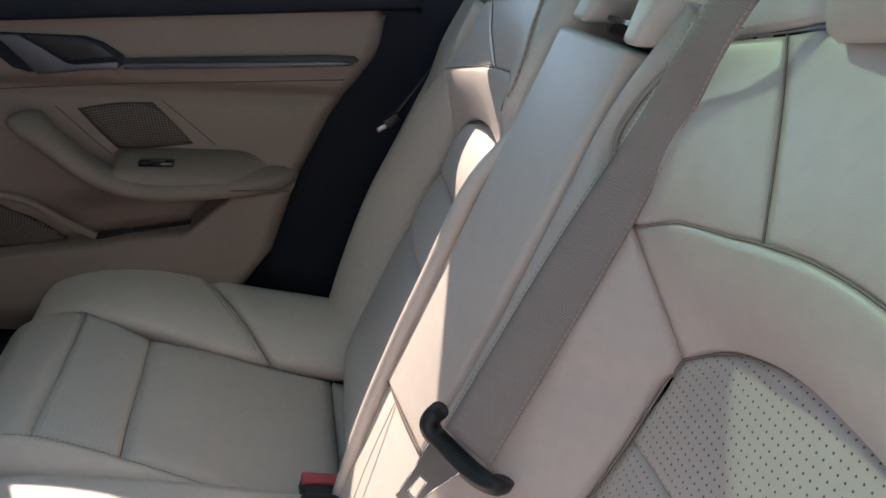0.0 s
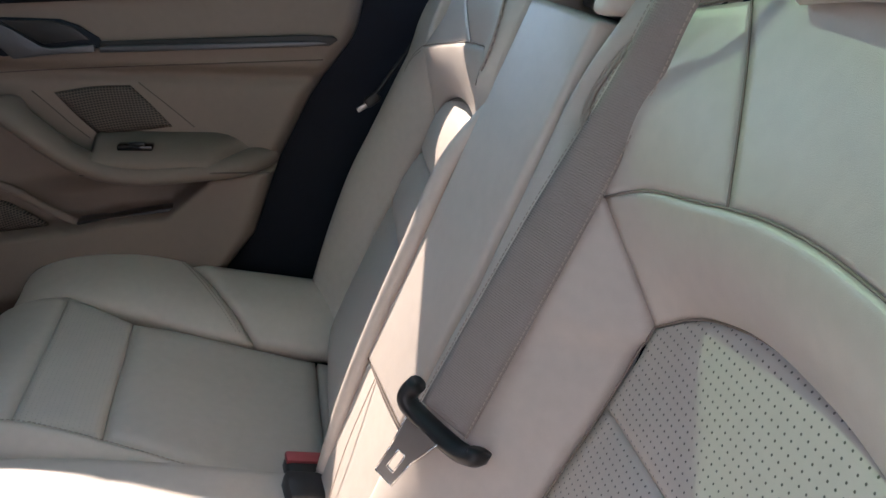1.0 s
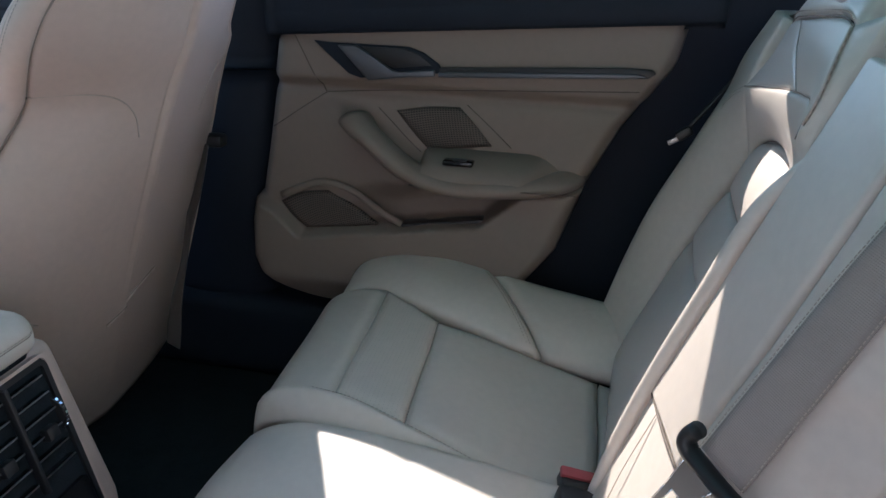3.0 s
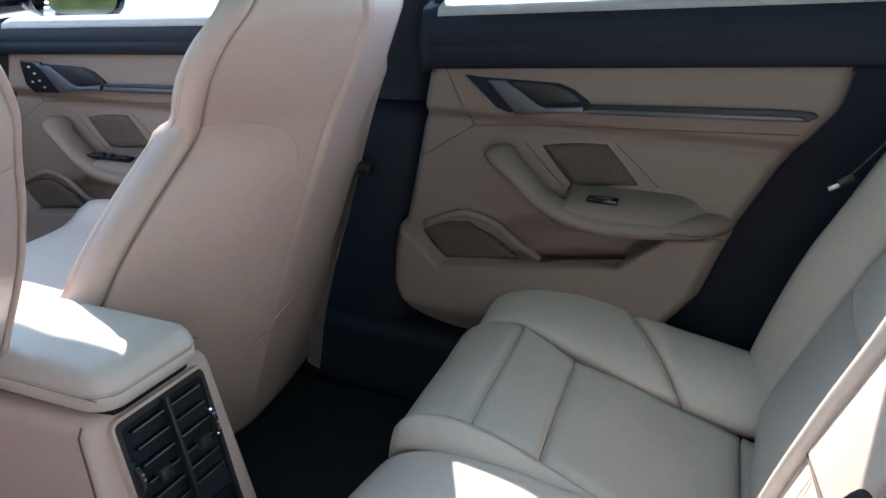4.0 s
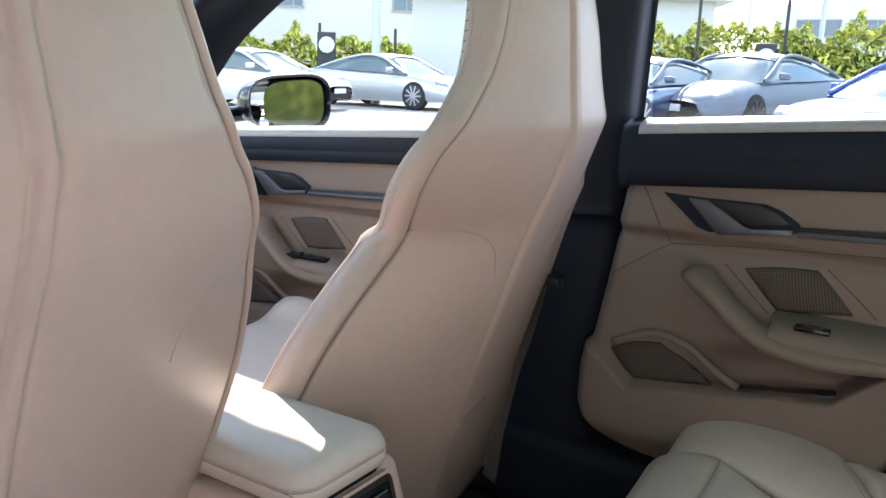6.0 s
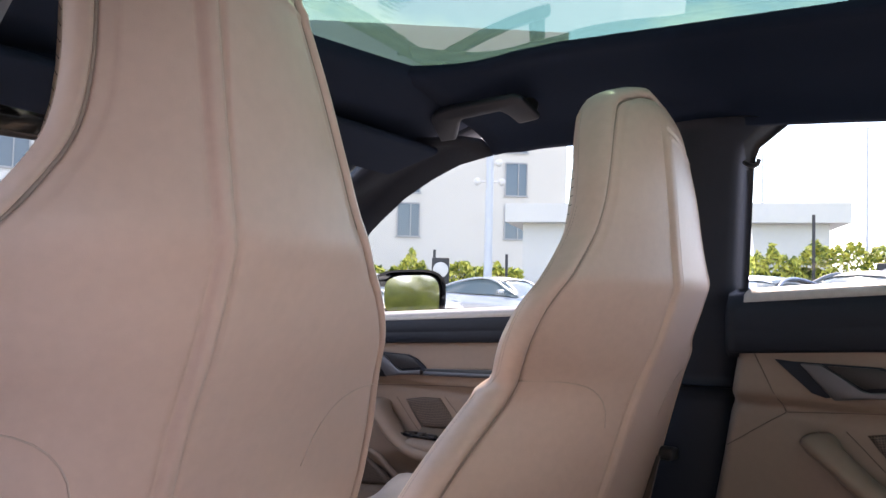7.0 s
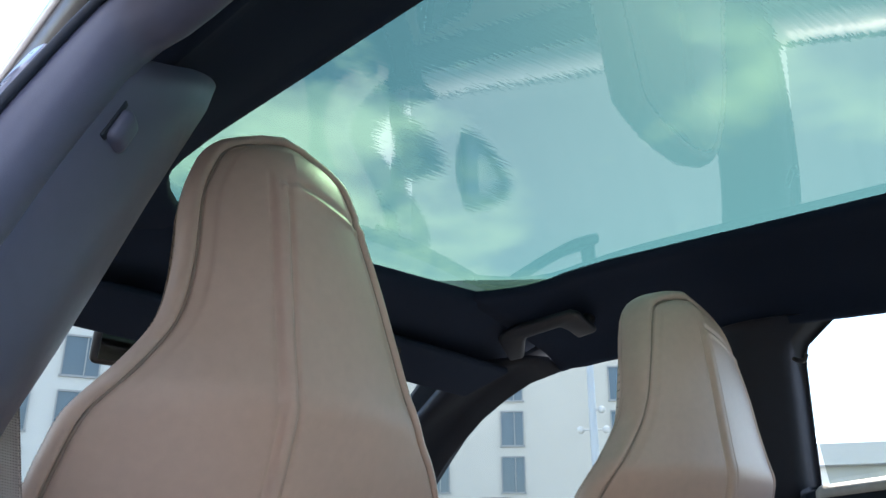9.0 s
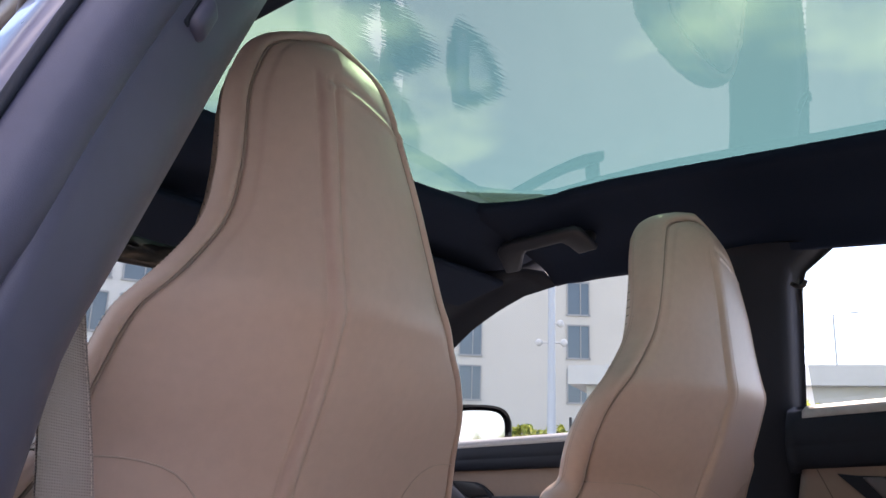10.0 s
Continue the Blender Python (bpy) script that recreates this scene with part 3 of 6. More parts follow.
def door(side, name, label, at, belt, drop=1.0):
    ob = thing(name, label, "car door", at)
    nz, ny = 140, 130
    zs = np.linspace(0.41, 0.905, nz)
    rows = []
    for z in zs:
        ya, yb = np.interp(z, *zip(*Y_REAR)), np.interp(z, *zip(*Y_FRONT))
        ys = ya + (yb - ya) * np.linspace(0, 1, ny)
        edge = np.minimum(ys - ya, yb - ys)
        xs = door_x(ys, z) + 0.03 * (1 - np.clip(edge / 0.024, 0, 1)) ** 2
        rows.append([(side * x, y, z + float(ramp(z, 0.87, 0.905)) * max(0.0, belt(y) - 0.100 * drop - 0.905)) for x, y in zip(xs, ys)])
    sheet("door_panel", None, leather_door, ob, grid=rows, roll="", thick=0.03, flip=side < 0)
    # black shoulder below the window
    prof = ((0.668, 0.004), (0.650, 0.003), (0.622, -0.004), (0.610, -0.030), (0.607, -0.060), (0.6085, -0.0625), (0.607, -0.065), (0.612, -0.094), (0.618, -0.100), (0.64, -0.102))
    rows = [[(side * x, y, belt(y) - 0.003 + dz * drop * (1 + 0.05 * (0.67 - y))) for x, dz in prof] for y in np.linspace(-0.02, 0.69, 40)]
    sheet("shoulder_trim", None, black_soft, ob, grid=rows, roll="", thick=0.006, flip=side > 0, label="black shoulder trim")
    # top edge below the glass, its sun glare put in as pale colour
    rows = [[(side * x, y, belt(y) + dz) for x, dz in ((0.612, -0.016), (0.617, -0.006), (0.628, 0.000), (0.640, 0.0045), (0.655, 0.006), (0.667, 0.006))] for y in np.linspace(-0.02, 0.664, 30)]
    sheet("window_ledge", None, glare_m, ob, grid=rows, roll="lr", edge=0.003, thick=0.004, flip=side > 0, label="ledge below the glass, sun glare in its pale colour")
    # handle bezel with its lever, and the long metal strip
    bez = [(0.615, 0.876), (0.585, 0.874), (0.455, 0.874), (0.430, 0.866), (0.405, 0.850), (0.397, 0.836), (0.500, 0.826), (0.535, 0.820), (0.556, 0.826)]
    slab("handle_recess", bez, "x", side * 0.625, -side * 0.006, black_soft, ob, bevel=0.002)
    slab("handle_cup", [(0.532, 0.871), (0.462, 0.872), (0.436, 0.864), (0.416, 0.848), (0.478, 0.840), (0.505, 0.853)], "x", side * 0.6185, -side * 0.003, plastic, ob, bevel=0.001)
    lever = [(0.572, 0.872), (0.541, 0.873), (0.512, 0.857), (0.482, 0.838), (0.470, 0.835), (0.410, 0.842), (0.410, 0.831), (0.466, 0.826), (0.520, 0.818)]
    slab("handle_lever", lever, "x", side * 0.619, -side * 0.009, alu, ob, "dark aluminium door lever", bevel=0.0025)
    strip = [(0.404, 0.845), (0.12, 0.862), (0.075, 0.862), (0.068, 0.856), (0.080, 0.848), (0.12, 0.845), (0.404, 0.829)]
    slab("trim_backing", strip, "x", side * 0.625, -side * 0.007, plastic, ob, bevel=0.002)
    slab("trim_strip", [(0.404, 0.839), (0.10, 0.855), (0.082, 0.852), (0.10, 0.848), (0.404, 0.830)], "x", side * 0.618, -side * 0.006, alu, ob, "dark aluminium trim strip", bevel=0.002)
    # armrest with pull handle
    path = [(side * 0.618, 0.545, 0.752), (side * 0.604, 0.530, 0.742), (side * 0.600, 0.508, 0.724), (side * 0.598, 0.458, 0.684), (side * 0.598, 0.412, 0.664), (side * 0.598, 0.356, 0.657), (side * 0.601, 0.286, 0.662), (side * 0.606, 0.248, 0.6645), (side * 0.618, 0.218, 0.667), (side * 0.640, 0.196, 0.670), (side * 0.662, 0.186, 0.672)]
    prof = [(math.cos(a) * 0.030, math.sin(a) * 0.0175) for a in np.linspace(0, 2 * math.pi, 18, endpoint=False)]
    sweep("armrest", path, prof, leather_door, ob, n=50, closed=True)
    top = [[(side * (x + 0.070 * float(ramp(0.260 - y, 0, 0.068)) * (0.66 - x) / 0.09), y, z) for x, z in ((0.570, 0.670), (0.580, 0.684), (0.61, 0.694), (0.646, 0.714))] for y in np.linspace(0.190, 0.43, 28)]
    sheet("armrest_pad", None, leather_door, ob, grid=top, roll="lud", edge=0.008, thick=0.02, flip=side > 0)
    cord("armrest_seam", [(side * 0.575, y, 0.660 + 0.002 * k) for k, y in enumerate((0.44, 0.36, 0.27, 0.17))], 0.0012, gap_dark, ob)
    bm = bmesh.new()
    box(bm, (side * 0.607, 0.365, 0.6955), (0.022, 0.050, 0.008))
    panel = part("window_switch", bm, gloss_black, ob, bevel=0.002)
    bm = bmesh.new()
    box(bm, (side * 0.603, 0.362, 0.701), (0.010, 0.022, 0.005))
    part("switch_button", bm, plastic, panel, bevel=0.0015)
    # speaker grilles
    up = [[(0.479, 0.767), (0.425, 0.777), (0.372, 0.780)], [(0.452, 0.735), (0.397, 0.745), (0.343, 0.750)], [(0.424, 0.706), (0.367, 0.712), (0.316, 0.719)]]
    sheet("speaker_grille", [[(side * 0.634, y, z) for y, z in r] for r in up], grille_m, ob, nu=10, nv=12, edge=0.004, thick=0.01, flip=side < 0)
    low = [[(0.691, 0.589), (0.649, 0.609), (0.604, 0.616)], [(0.670, 0.563), (0.612, 0.578), (0.556, 0.590)], [(0.645, 0.543), (0.581, 0.551), (0.513, 0.561)]]
    sheet("speaker_grille", [[(side * 0.632, y, z) for y, z in r] for r in low], grille_m, ob, nu=12, nv=14, edge=0.005, thick=0.01, flip=side < 0)
    for line in (((0.650, 0.884), (0.628, 0.840), (0.612, 0.808), (0.603, 0.789)), ((0.603, 0.788), (0.640, 0.764), (0.675, 0.740), (0.700, 0.723)), ((0.601, 0.789), (0.53, 0.795), (0.462, 0.801), (0.32, 0.812), (0.09, 0.826)), ((0.510, 0.769), (0.484, 0.744), (0.458, 0.718), (0.436, 0.699)), ((0.360, 0.784), (0.322, 0.752), (0.284, 0.718))):
        fine = spline([(y, z) for y, z in line], 16)
        cord("panel_seam", [(side * (float(door_x(np.array(y), z)) - 0.0002), y, z) for y, z in fine], 0.0008, panel_gap, ob)
    cord("speaker_bead", [(side * x, y, z) for x, y, z in ((0.640, 0.690, 0.600), (0.634, 0.639, 0.624), (0.633, 0.605, 0.632), (0.633, 0.558, 0.622), (0.634, 0.506, 0.588), (0.640, 0.470, 0.566))], 0.0065, leather_door, ob, sides=10)
    bm = bmesh.new()
    box(bm, (side * 0.648, 0.385, 0.5765), (0.03, 0.17, 0.010), (-9, 0, 0))
    part("pocket_floor", bm, plastic, ob, bevel=0.003)
    return ob


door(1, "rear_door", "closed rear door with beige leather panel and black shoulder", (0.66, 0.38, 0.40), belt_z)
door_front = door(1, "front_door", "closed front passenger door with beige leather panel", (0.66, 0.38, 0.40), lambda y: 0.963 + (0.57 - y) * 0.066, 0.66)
door_front.location = (0.685, 1.385, 0.350)
memory = slab("memory_panel", [(1.632, 0.827), (1.576, 0.828), (1.530, 0.767), (1.600, 0.762), (1.622, 0.778)], "x", 0.648, -0.008, gloss_black, door_front, "black seat memory panel", bevel=0.002)
for y, z in ((1.606, 0.816), (1.592, 0.803), (1.580, 0.789), (1.568, 0.776), (1.600, 0.785)):
    bm = bmesh.new()
    box(bm, (0.639, y, z), (0.002, 0.005, 0.003))
    part("button_mark", bm, frame_mark, memory)
bm = bmesh.new()
box(bm, (0.632, 1.405, 0.6445), (0.028, 0.115, 0.008), (0, 0, 4))
cluster = part("switch_panel", bm, gloss_black, door_front, "black window switch cluster", bevel=0.003)
for y in (1.375, 1.400, 1.425):
    bm = bmesh.new()
    box(bm, (0.630, y, 0.6500), (0.014, 0.016, 0.006), (0, 0, 4))
    part("switch_button", bm, plastic, cluster, bevel=0.0015)
# the rear door on the camera's side stands wide open
door_open = door(-1, "rear_door", "rear door standing wide open, beige leather panel inside", (-0.70, 0.70, 0.40), belt_z)
skin = []
for y in np.linspace(0.0, 0.70, 12):
    skin.append([(-0.69, y, 0.40), (-0.80, y, 0.42), (-0.83, y, 0.60), (-0.80, y, 0.85), (-0.735, y, belt_z(y) + 0.0), (-0.69, y, belt_z(y) - 0.02)])
sheet("outer_skin", None, body_blue, door_open, grid=skin, roll="", thick=0.004)
frame_line = [(-0.665, 0.69, 0.96), (-0.625, 0.672, 1.12), (-0.590, 0.63, 1.245), (-0.585, 0.40, 1.250), (-0.60, 0.10, 1.205), (-0.655, -0.02, 1.02)]
cord("window_frame", frame_line, 0.009, plastic, door_open, n=60, sides=10)
panes = [[(-side_x(z) - 0.02, y, z) for z in np.linspace(belt_z(y) - 0.02, window_top(y) - 0.005, 6)] for y in np.linspace(0.02, 0.65, 12)]
sheet("door_glass", None, glass_side, door_open, grid=panes, roll="", thick=0.0)
door_open.rotation_euler = (0, 0, radians(-77))


# ---------------------------------------------------------------- front seats
# Height by height: y of the shell's middle, how much further forward its edges lie, and the half widths to both sides.
SEAT_Y = ((0.20, 0.905), (0.55, 0.800), (0.70, 0.748), (0.83, 0.700), (0.90, 0.668), (0.955, 0.648), (0.985, 0.638), (1.01, 0.640), (1.06, 0.645), (1.12, 0.651), (1.205, 0.662), (1.235, 0.672), (1.252, 0.684))
SEAT_DEEP = ((0.20, 0.07), (0.55, 0.08), (0.70, 0.088), (0.83, 0.082), (0.90, 0.066), (0.955, 0.052), (0.985, 0.045), (1.01, 0.041), (1.06, 0.035), (1.12, 0.031), (1.205, 0.030), (1.235, 0.024), (1.252, 0.008))
PASSENGER = {
    "left": ((0.20, 0.285), (0.55, 0.288), (0.64, 0.260), (0.70, 0.230), (0.75, 0.199), (0.80, 0.166), (0.82, 0.156), (0.845, 0.155), (0.87, 0.170), (0.90, 0.187), (0.93, 0.195), (0.955, 0.196), (0.98, 0.189), (1.0, 0.176), (1.02, 0.161), (1.05, 0.143), (1.085, 0.132), (1.12, 0.124), (1.16, 0.110), (1.205, 0.092), (1.235, 0.072), (1.252, 0.026)),
    "right": ((0.20, 0.265), (0.55, 0.284), (0.70, 0.275), (0.80, 0.254), (0.87, 0.236), (0.92, 0.226), (0.975, 0.201), (1.01, 0.183), (1.06, 0.160), (1.12, 0.142), (1.205, 0.114), (1.235, 0.086), (1.252, 0.032)),
    "deep_left": ((0.20, 0.03), (0.80, 0.03), (0.93, 0.028), (1.02, 0.014), (1.12, 0.0), (1.25, 0.0)),
    "deep_right": ((0.20, -0.03), (0.80, -0.03), (0.93, 0.0), (1.25, 0.0)),
    "fat_left": ((0.20, 1.18), (0.80, 1.12), (0.835, 1.0), (0.850, 0.78), (0.90, 0.80), (1.0, 0.80), (1.10, 0.86), (1.17, 1.0), (1.25, 1.05)),
    "ridge": ((0.20, 0.0), (0.90, -0.004), (1.0, -0.010), (1.252, -0.004)),
}
DRIVER = {
    "left": ((0.20, 0.285), (0.55, 0.285), (0.64, 0.270), (0.75, 0.228), (0.82, 0.190), (0.86, 0.174), (0.90, 0.172), (0.954, 0.163), (0.975, 0.151), (1.01, 0.122), (1.05, 0.097), (1.10, 0.087), (1.17, 0.083), (1.205, 0.074), (1.235, 0.058), (1.252, 0.022)),
    "right": ((0.20, 0.25), (0.55, 0.285), (0.70, 0.305), (0.777, 0.298), (0.83, 0.283), (0.89, 0.254), (0.935, 0.220), (0.965, 0.190), (1.0, 0.164), (1.06, 0.139), (1.10, 0.124), (1.155, 0.105), (1.21, 0.086), (1.235, 0.070), (1.252, 0.026)),
    "deep_left": ((0.20, 0.0), (1.25, 0.0)),
    "deep_right": ((0.20, 0.0), (1.25, 0.0)),
    "fat_left": ((0.20, 1.20), (0.80, 1.10), (0.835, 0.95), (0.850, 0.72), (0.90, 0.70), (1.05, 0.70), (1.15, 0.72), (1.25, 0.85)),
    "ridge": ((0.20, 0.0), (0.90, 0.0), (0.985, -0.006), (1.10, -0.013), (1.252, -0.020)),
}


def smooth_table(table):
    k = np.array(spline(list(table), 220))
    return lambda z: float(np.interp(z, k[:, 0], k[:, 1]))


def front_seat(at, dz, label, shape):
    cx, cy, cz = at
    ob = thing("front_seat", label, "car seat", at, group="front seats")
    mid_y, deep = smooth_table(SEAT_Y), smooth_table(SEAT_DEEP)
    T = {k: smooth_table(v) for k, v in shape.items()}

    def p(x, y, z):
        return (cx + x, y, z + dz)

    def half(side, z):
        return T["left" if side < 0 else "right"](z)

    def back(x, z):
        """The rear shell: y at x from the seat's middle and height z, with a raised band down the middle."""
        side = -1 if x < 0 else 1
        w, d = half(side, z), deep(z) + T["deep_left" if side < 0 else "deep_right"](z)
        a = min(abs(x) / w, 1.0)
        y = mid_y(z) + d * (0.35 * a + 0.65 * a * a)
        off = abs(x - T["ridge"](z))
        fade = min(1.0, max(0.0, (z - 0.50) / 0.25)) * min(1.0, max(0.0, (1.215 - z) / 0.03))
        y -= 0.0040 * fade * math.exp(-((off / 0.0065) ** 4))
        y += 0.0026 * fade * math.exp(-(((off - 0.0095) / 0.0025) ** 2))
        upper = min(1.0, max(0.0, (z - 0.95) / 0.08))
        rim = min(w * (1 - a), (1.258 - z) * 0.8)
        y += 0.0026 * (1 - min(1.0, max(0.0, (rim - 0.010) / 0.003))) * upper
        if x > T["ridge"](z):
            y += 0.0022 * (math.exp(-(((z - 1.205 + 0.16 * abs(x)) / 0.0035) ** 2)) - math.exp(-(((z - 1.197 + 0.16 * abs(x)) / 0.003) ** 2)))
        return y

    U = np.linspace(-1, 1, 141)
    spread = np.sign(U) * abs(U) ** 1.35
    rows = []
    for z in np.r_[np.linspace(0.30, 1.16, 90), np.linspace(1.165, 1.252, 34)]:
        rows.append([p(half(k, z) * k, back(half(k, z) * k, z), z) for k in spread])
    sheet("back_shell", None, leather_shell, ob, grid=rows, roll="lr", edge=0.002, thick=0.012, flip=True)
    # padded rim round the shell
    zs = np.r_[np.linspace(0.30, 1.20, 110), np.linspace(1.208, 1.252, 12)]
    left = [(-half(-1, z), back(-half(-1, z), z), z) for z in zs]
    right = [(half(1, z), back(half(1, z), z), z) for z in zs]
    path = left + [(0.0, 0.690, 1.256)] + right[::-1]
    prof = spline([(0.0, 0.0015), (0.006, -0.001), (0.013, 0.005), (0.017, 0.016), (0.017, 0.034), (0.010, 0.052), (-0.006, 0.068)], 14)
    rows = []
    for i, (x, y, z) in enumerate(path):
        a, b = path[max(i - 3, 0)], path[min(i + 3, len(path) - 1)]
        tx, tz = b[0] - a[0], b[2] - a[2]
        k = math.hypot(tx, tz) or 1
        ox, oz = -tz / k, tx / k
        fat = T["fat_left"](z) if i <= len(left) else 1.0
        rows.append([p(x + ox * o * fat, y + f * fat, z + oz * o * fat) for o, f in prof])
    sheet("side_bolster", None, leather_shell, ob, grid=rows, roll="l", edge=0.002, thick=0.004)
    seam_end = len(left) + sum(1 for k in right if k[2] > 0.975)
    cord("rim_seam", [p(x, y + 0.0028, z) for x, y, z in path[:seam_end:3]], 0.0020, seam_m, ob, n=160)
    cord("bolster_piping", [r[9] for r in rows[::3]], 0.0006, piping_m, ob, n=150)
    stitches("stitching", [tuple(Vector(r[8]) + Vector((-0.0006, -0.0006, 0))) for r in rows[20 : len(left) - 24 : 3]], ob, r=0.0005, length=0.003, pitch=0.0050, mat=thread)
    # front face of the backrest
    rows = []
    for z in np.linspace(0.44, 1.245, 30):
        yb = mid_y(z) + deep(z)
        rows.append([p((half(-1, z) if k < 0 else half(1, z)) * 0.97 * k, yb + 0.066 - 0.03 * (1 - k * k), z) for k in np.linspace(-1, 1, 15)])
    sheet("backrest_pad", None, leather_perf, ob, grid=rows, roll="", thick=0.01)
    # seam across the bolsters and the shell's sides, below the shoulders
    for k in (-1, 1):
        z = 0.847
        w = half(k, z)
        line = [(w, z), (w - 0.045, z - 0.001), (w - 0.080, z - 0.012), (w - 0.103, z - 0.036), (w - 0.113, z - 0.068)]
        cord("cross_seam", [p(k * x, back(k * x, h) - 0.0003, h) for x, h in line], 0.0009 if k < 0 else 0.0005, piping_m, ob)
        if k > 0:
            continue
        fat = T["fat_left"](z)
        cord("bolster_seam", [p(k * (w + o * fat), back(k * w, z) + f * fat, z + 0.2 * o) for o, f in ((0.0, 0.0), (0.006, -0.002), (0.0135, 0.005), (0.0175, 0.016), (0.0175, 0.034))], 0.0010, gap_dark, ob)
    # two folds in the leather low on the shell
    for fold, thick in ((((0.0, 0.514), (0.028, 0.521), (0.058, 0.528), (0.083, 0.532)), 0.0045), (((-0.036, 0.484), (-0.018, 0.490), (0.004, 0.498)), 0.0035)):
        cord("back_fold", [p(x, back(x, k) + 0.78 * thick, k - 0.003) for x, k in fold], thick, leather_shell, ob, sides=12)
        # dark cord stands in for the shade along the fold
        cord("crease_shade", [p(x, back(x, k) - 0.0002, k + 0.0006) for x, k in fold], 0.0011, seam_m, ob)
    # seat cushion, side valances
    net = [[p(x, y, z) for x, z in ((-0.26, 0.50), (-0.22, 0.565), (-0.15, 0.535), (0, 0.525), (0.15, 0.535), (0.22, 0.565), (0.26, 0.50))] for y in (0.88, 1.05, 1.25, 1.38)]
    net.append([p(x, 1.43, 0.46) for x in (-0.24, -0.20, -0.13, 0, 0.13, 0.20, 0.24)])
    sheet("seat_cushion", net, leather, ob, nu=30, nv=36, edge=0.01, thick=0.05, puff=0.006, flip=True)
    for k in (-1, 1):
        cord("cushion_seam", [p(k * 0.165, y, 0.541) for y in (0.95, 1.1, 1.25, 1.37)], 0.0015, gap_dark, ob)
    cord("cushion_seam", [p(x, 1.13, z) for x, z in ((-0.165, 0.5405), (-0.08, 0.534), (0.08, 0.534), (0.165, 0.5405))], 0.0013, gap_dark, ob)
    bm = bmesh.new()
    box(bm, p(0, 1.17, 0.40), (0.47, 0.40, 0.16))
    box(bm, p(0, 0.98, 0.39), (0.38, 0.06, 0.10))
    part("seat_base", bm, plastic, ob, bevel=0.02)
    for k in (-1, 1):
        bm = bmesh.new()
        box(bm, p(k * 0.19, 1.20, 0.25), (0.05, 0.44, 0.06))
        part("seat_rail", bm, plastic, ob, bevel=0.008)
    return ob


front_seat((0.325, 0.85, 0.22), 0.006, "beige leather front passenger seat with integrated headrest, seen from behind", PASSENGER)
front_seat((-0.416, 0.85, 0.22), 0.026, "beige leather driver's seat with integrated headrest, seen from behind", DRIVER)


# ---------------------------------------------------------------- rear seats
def back_y(z):
    return float(np.interp(z, (0.40, 0.55, 0.75, 1.0, 1.2), (0.085, 0.008, -0.082, -0.172, -0.225)))


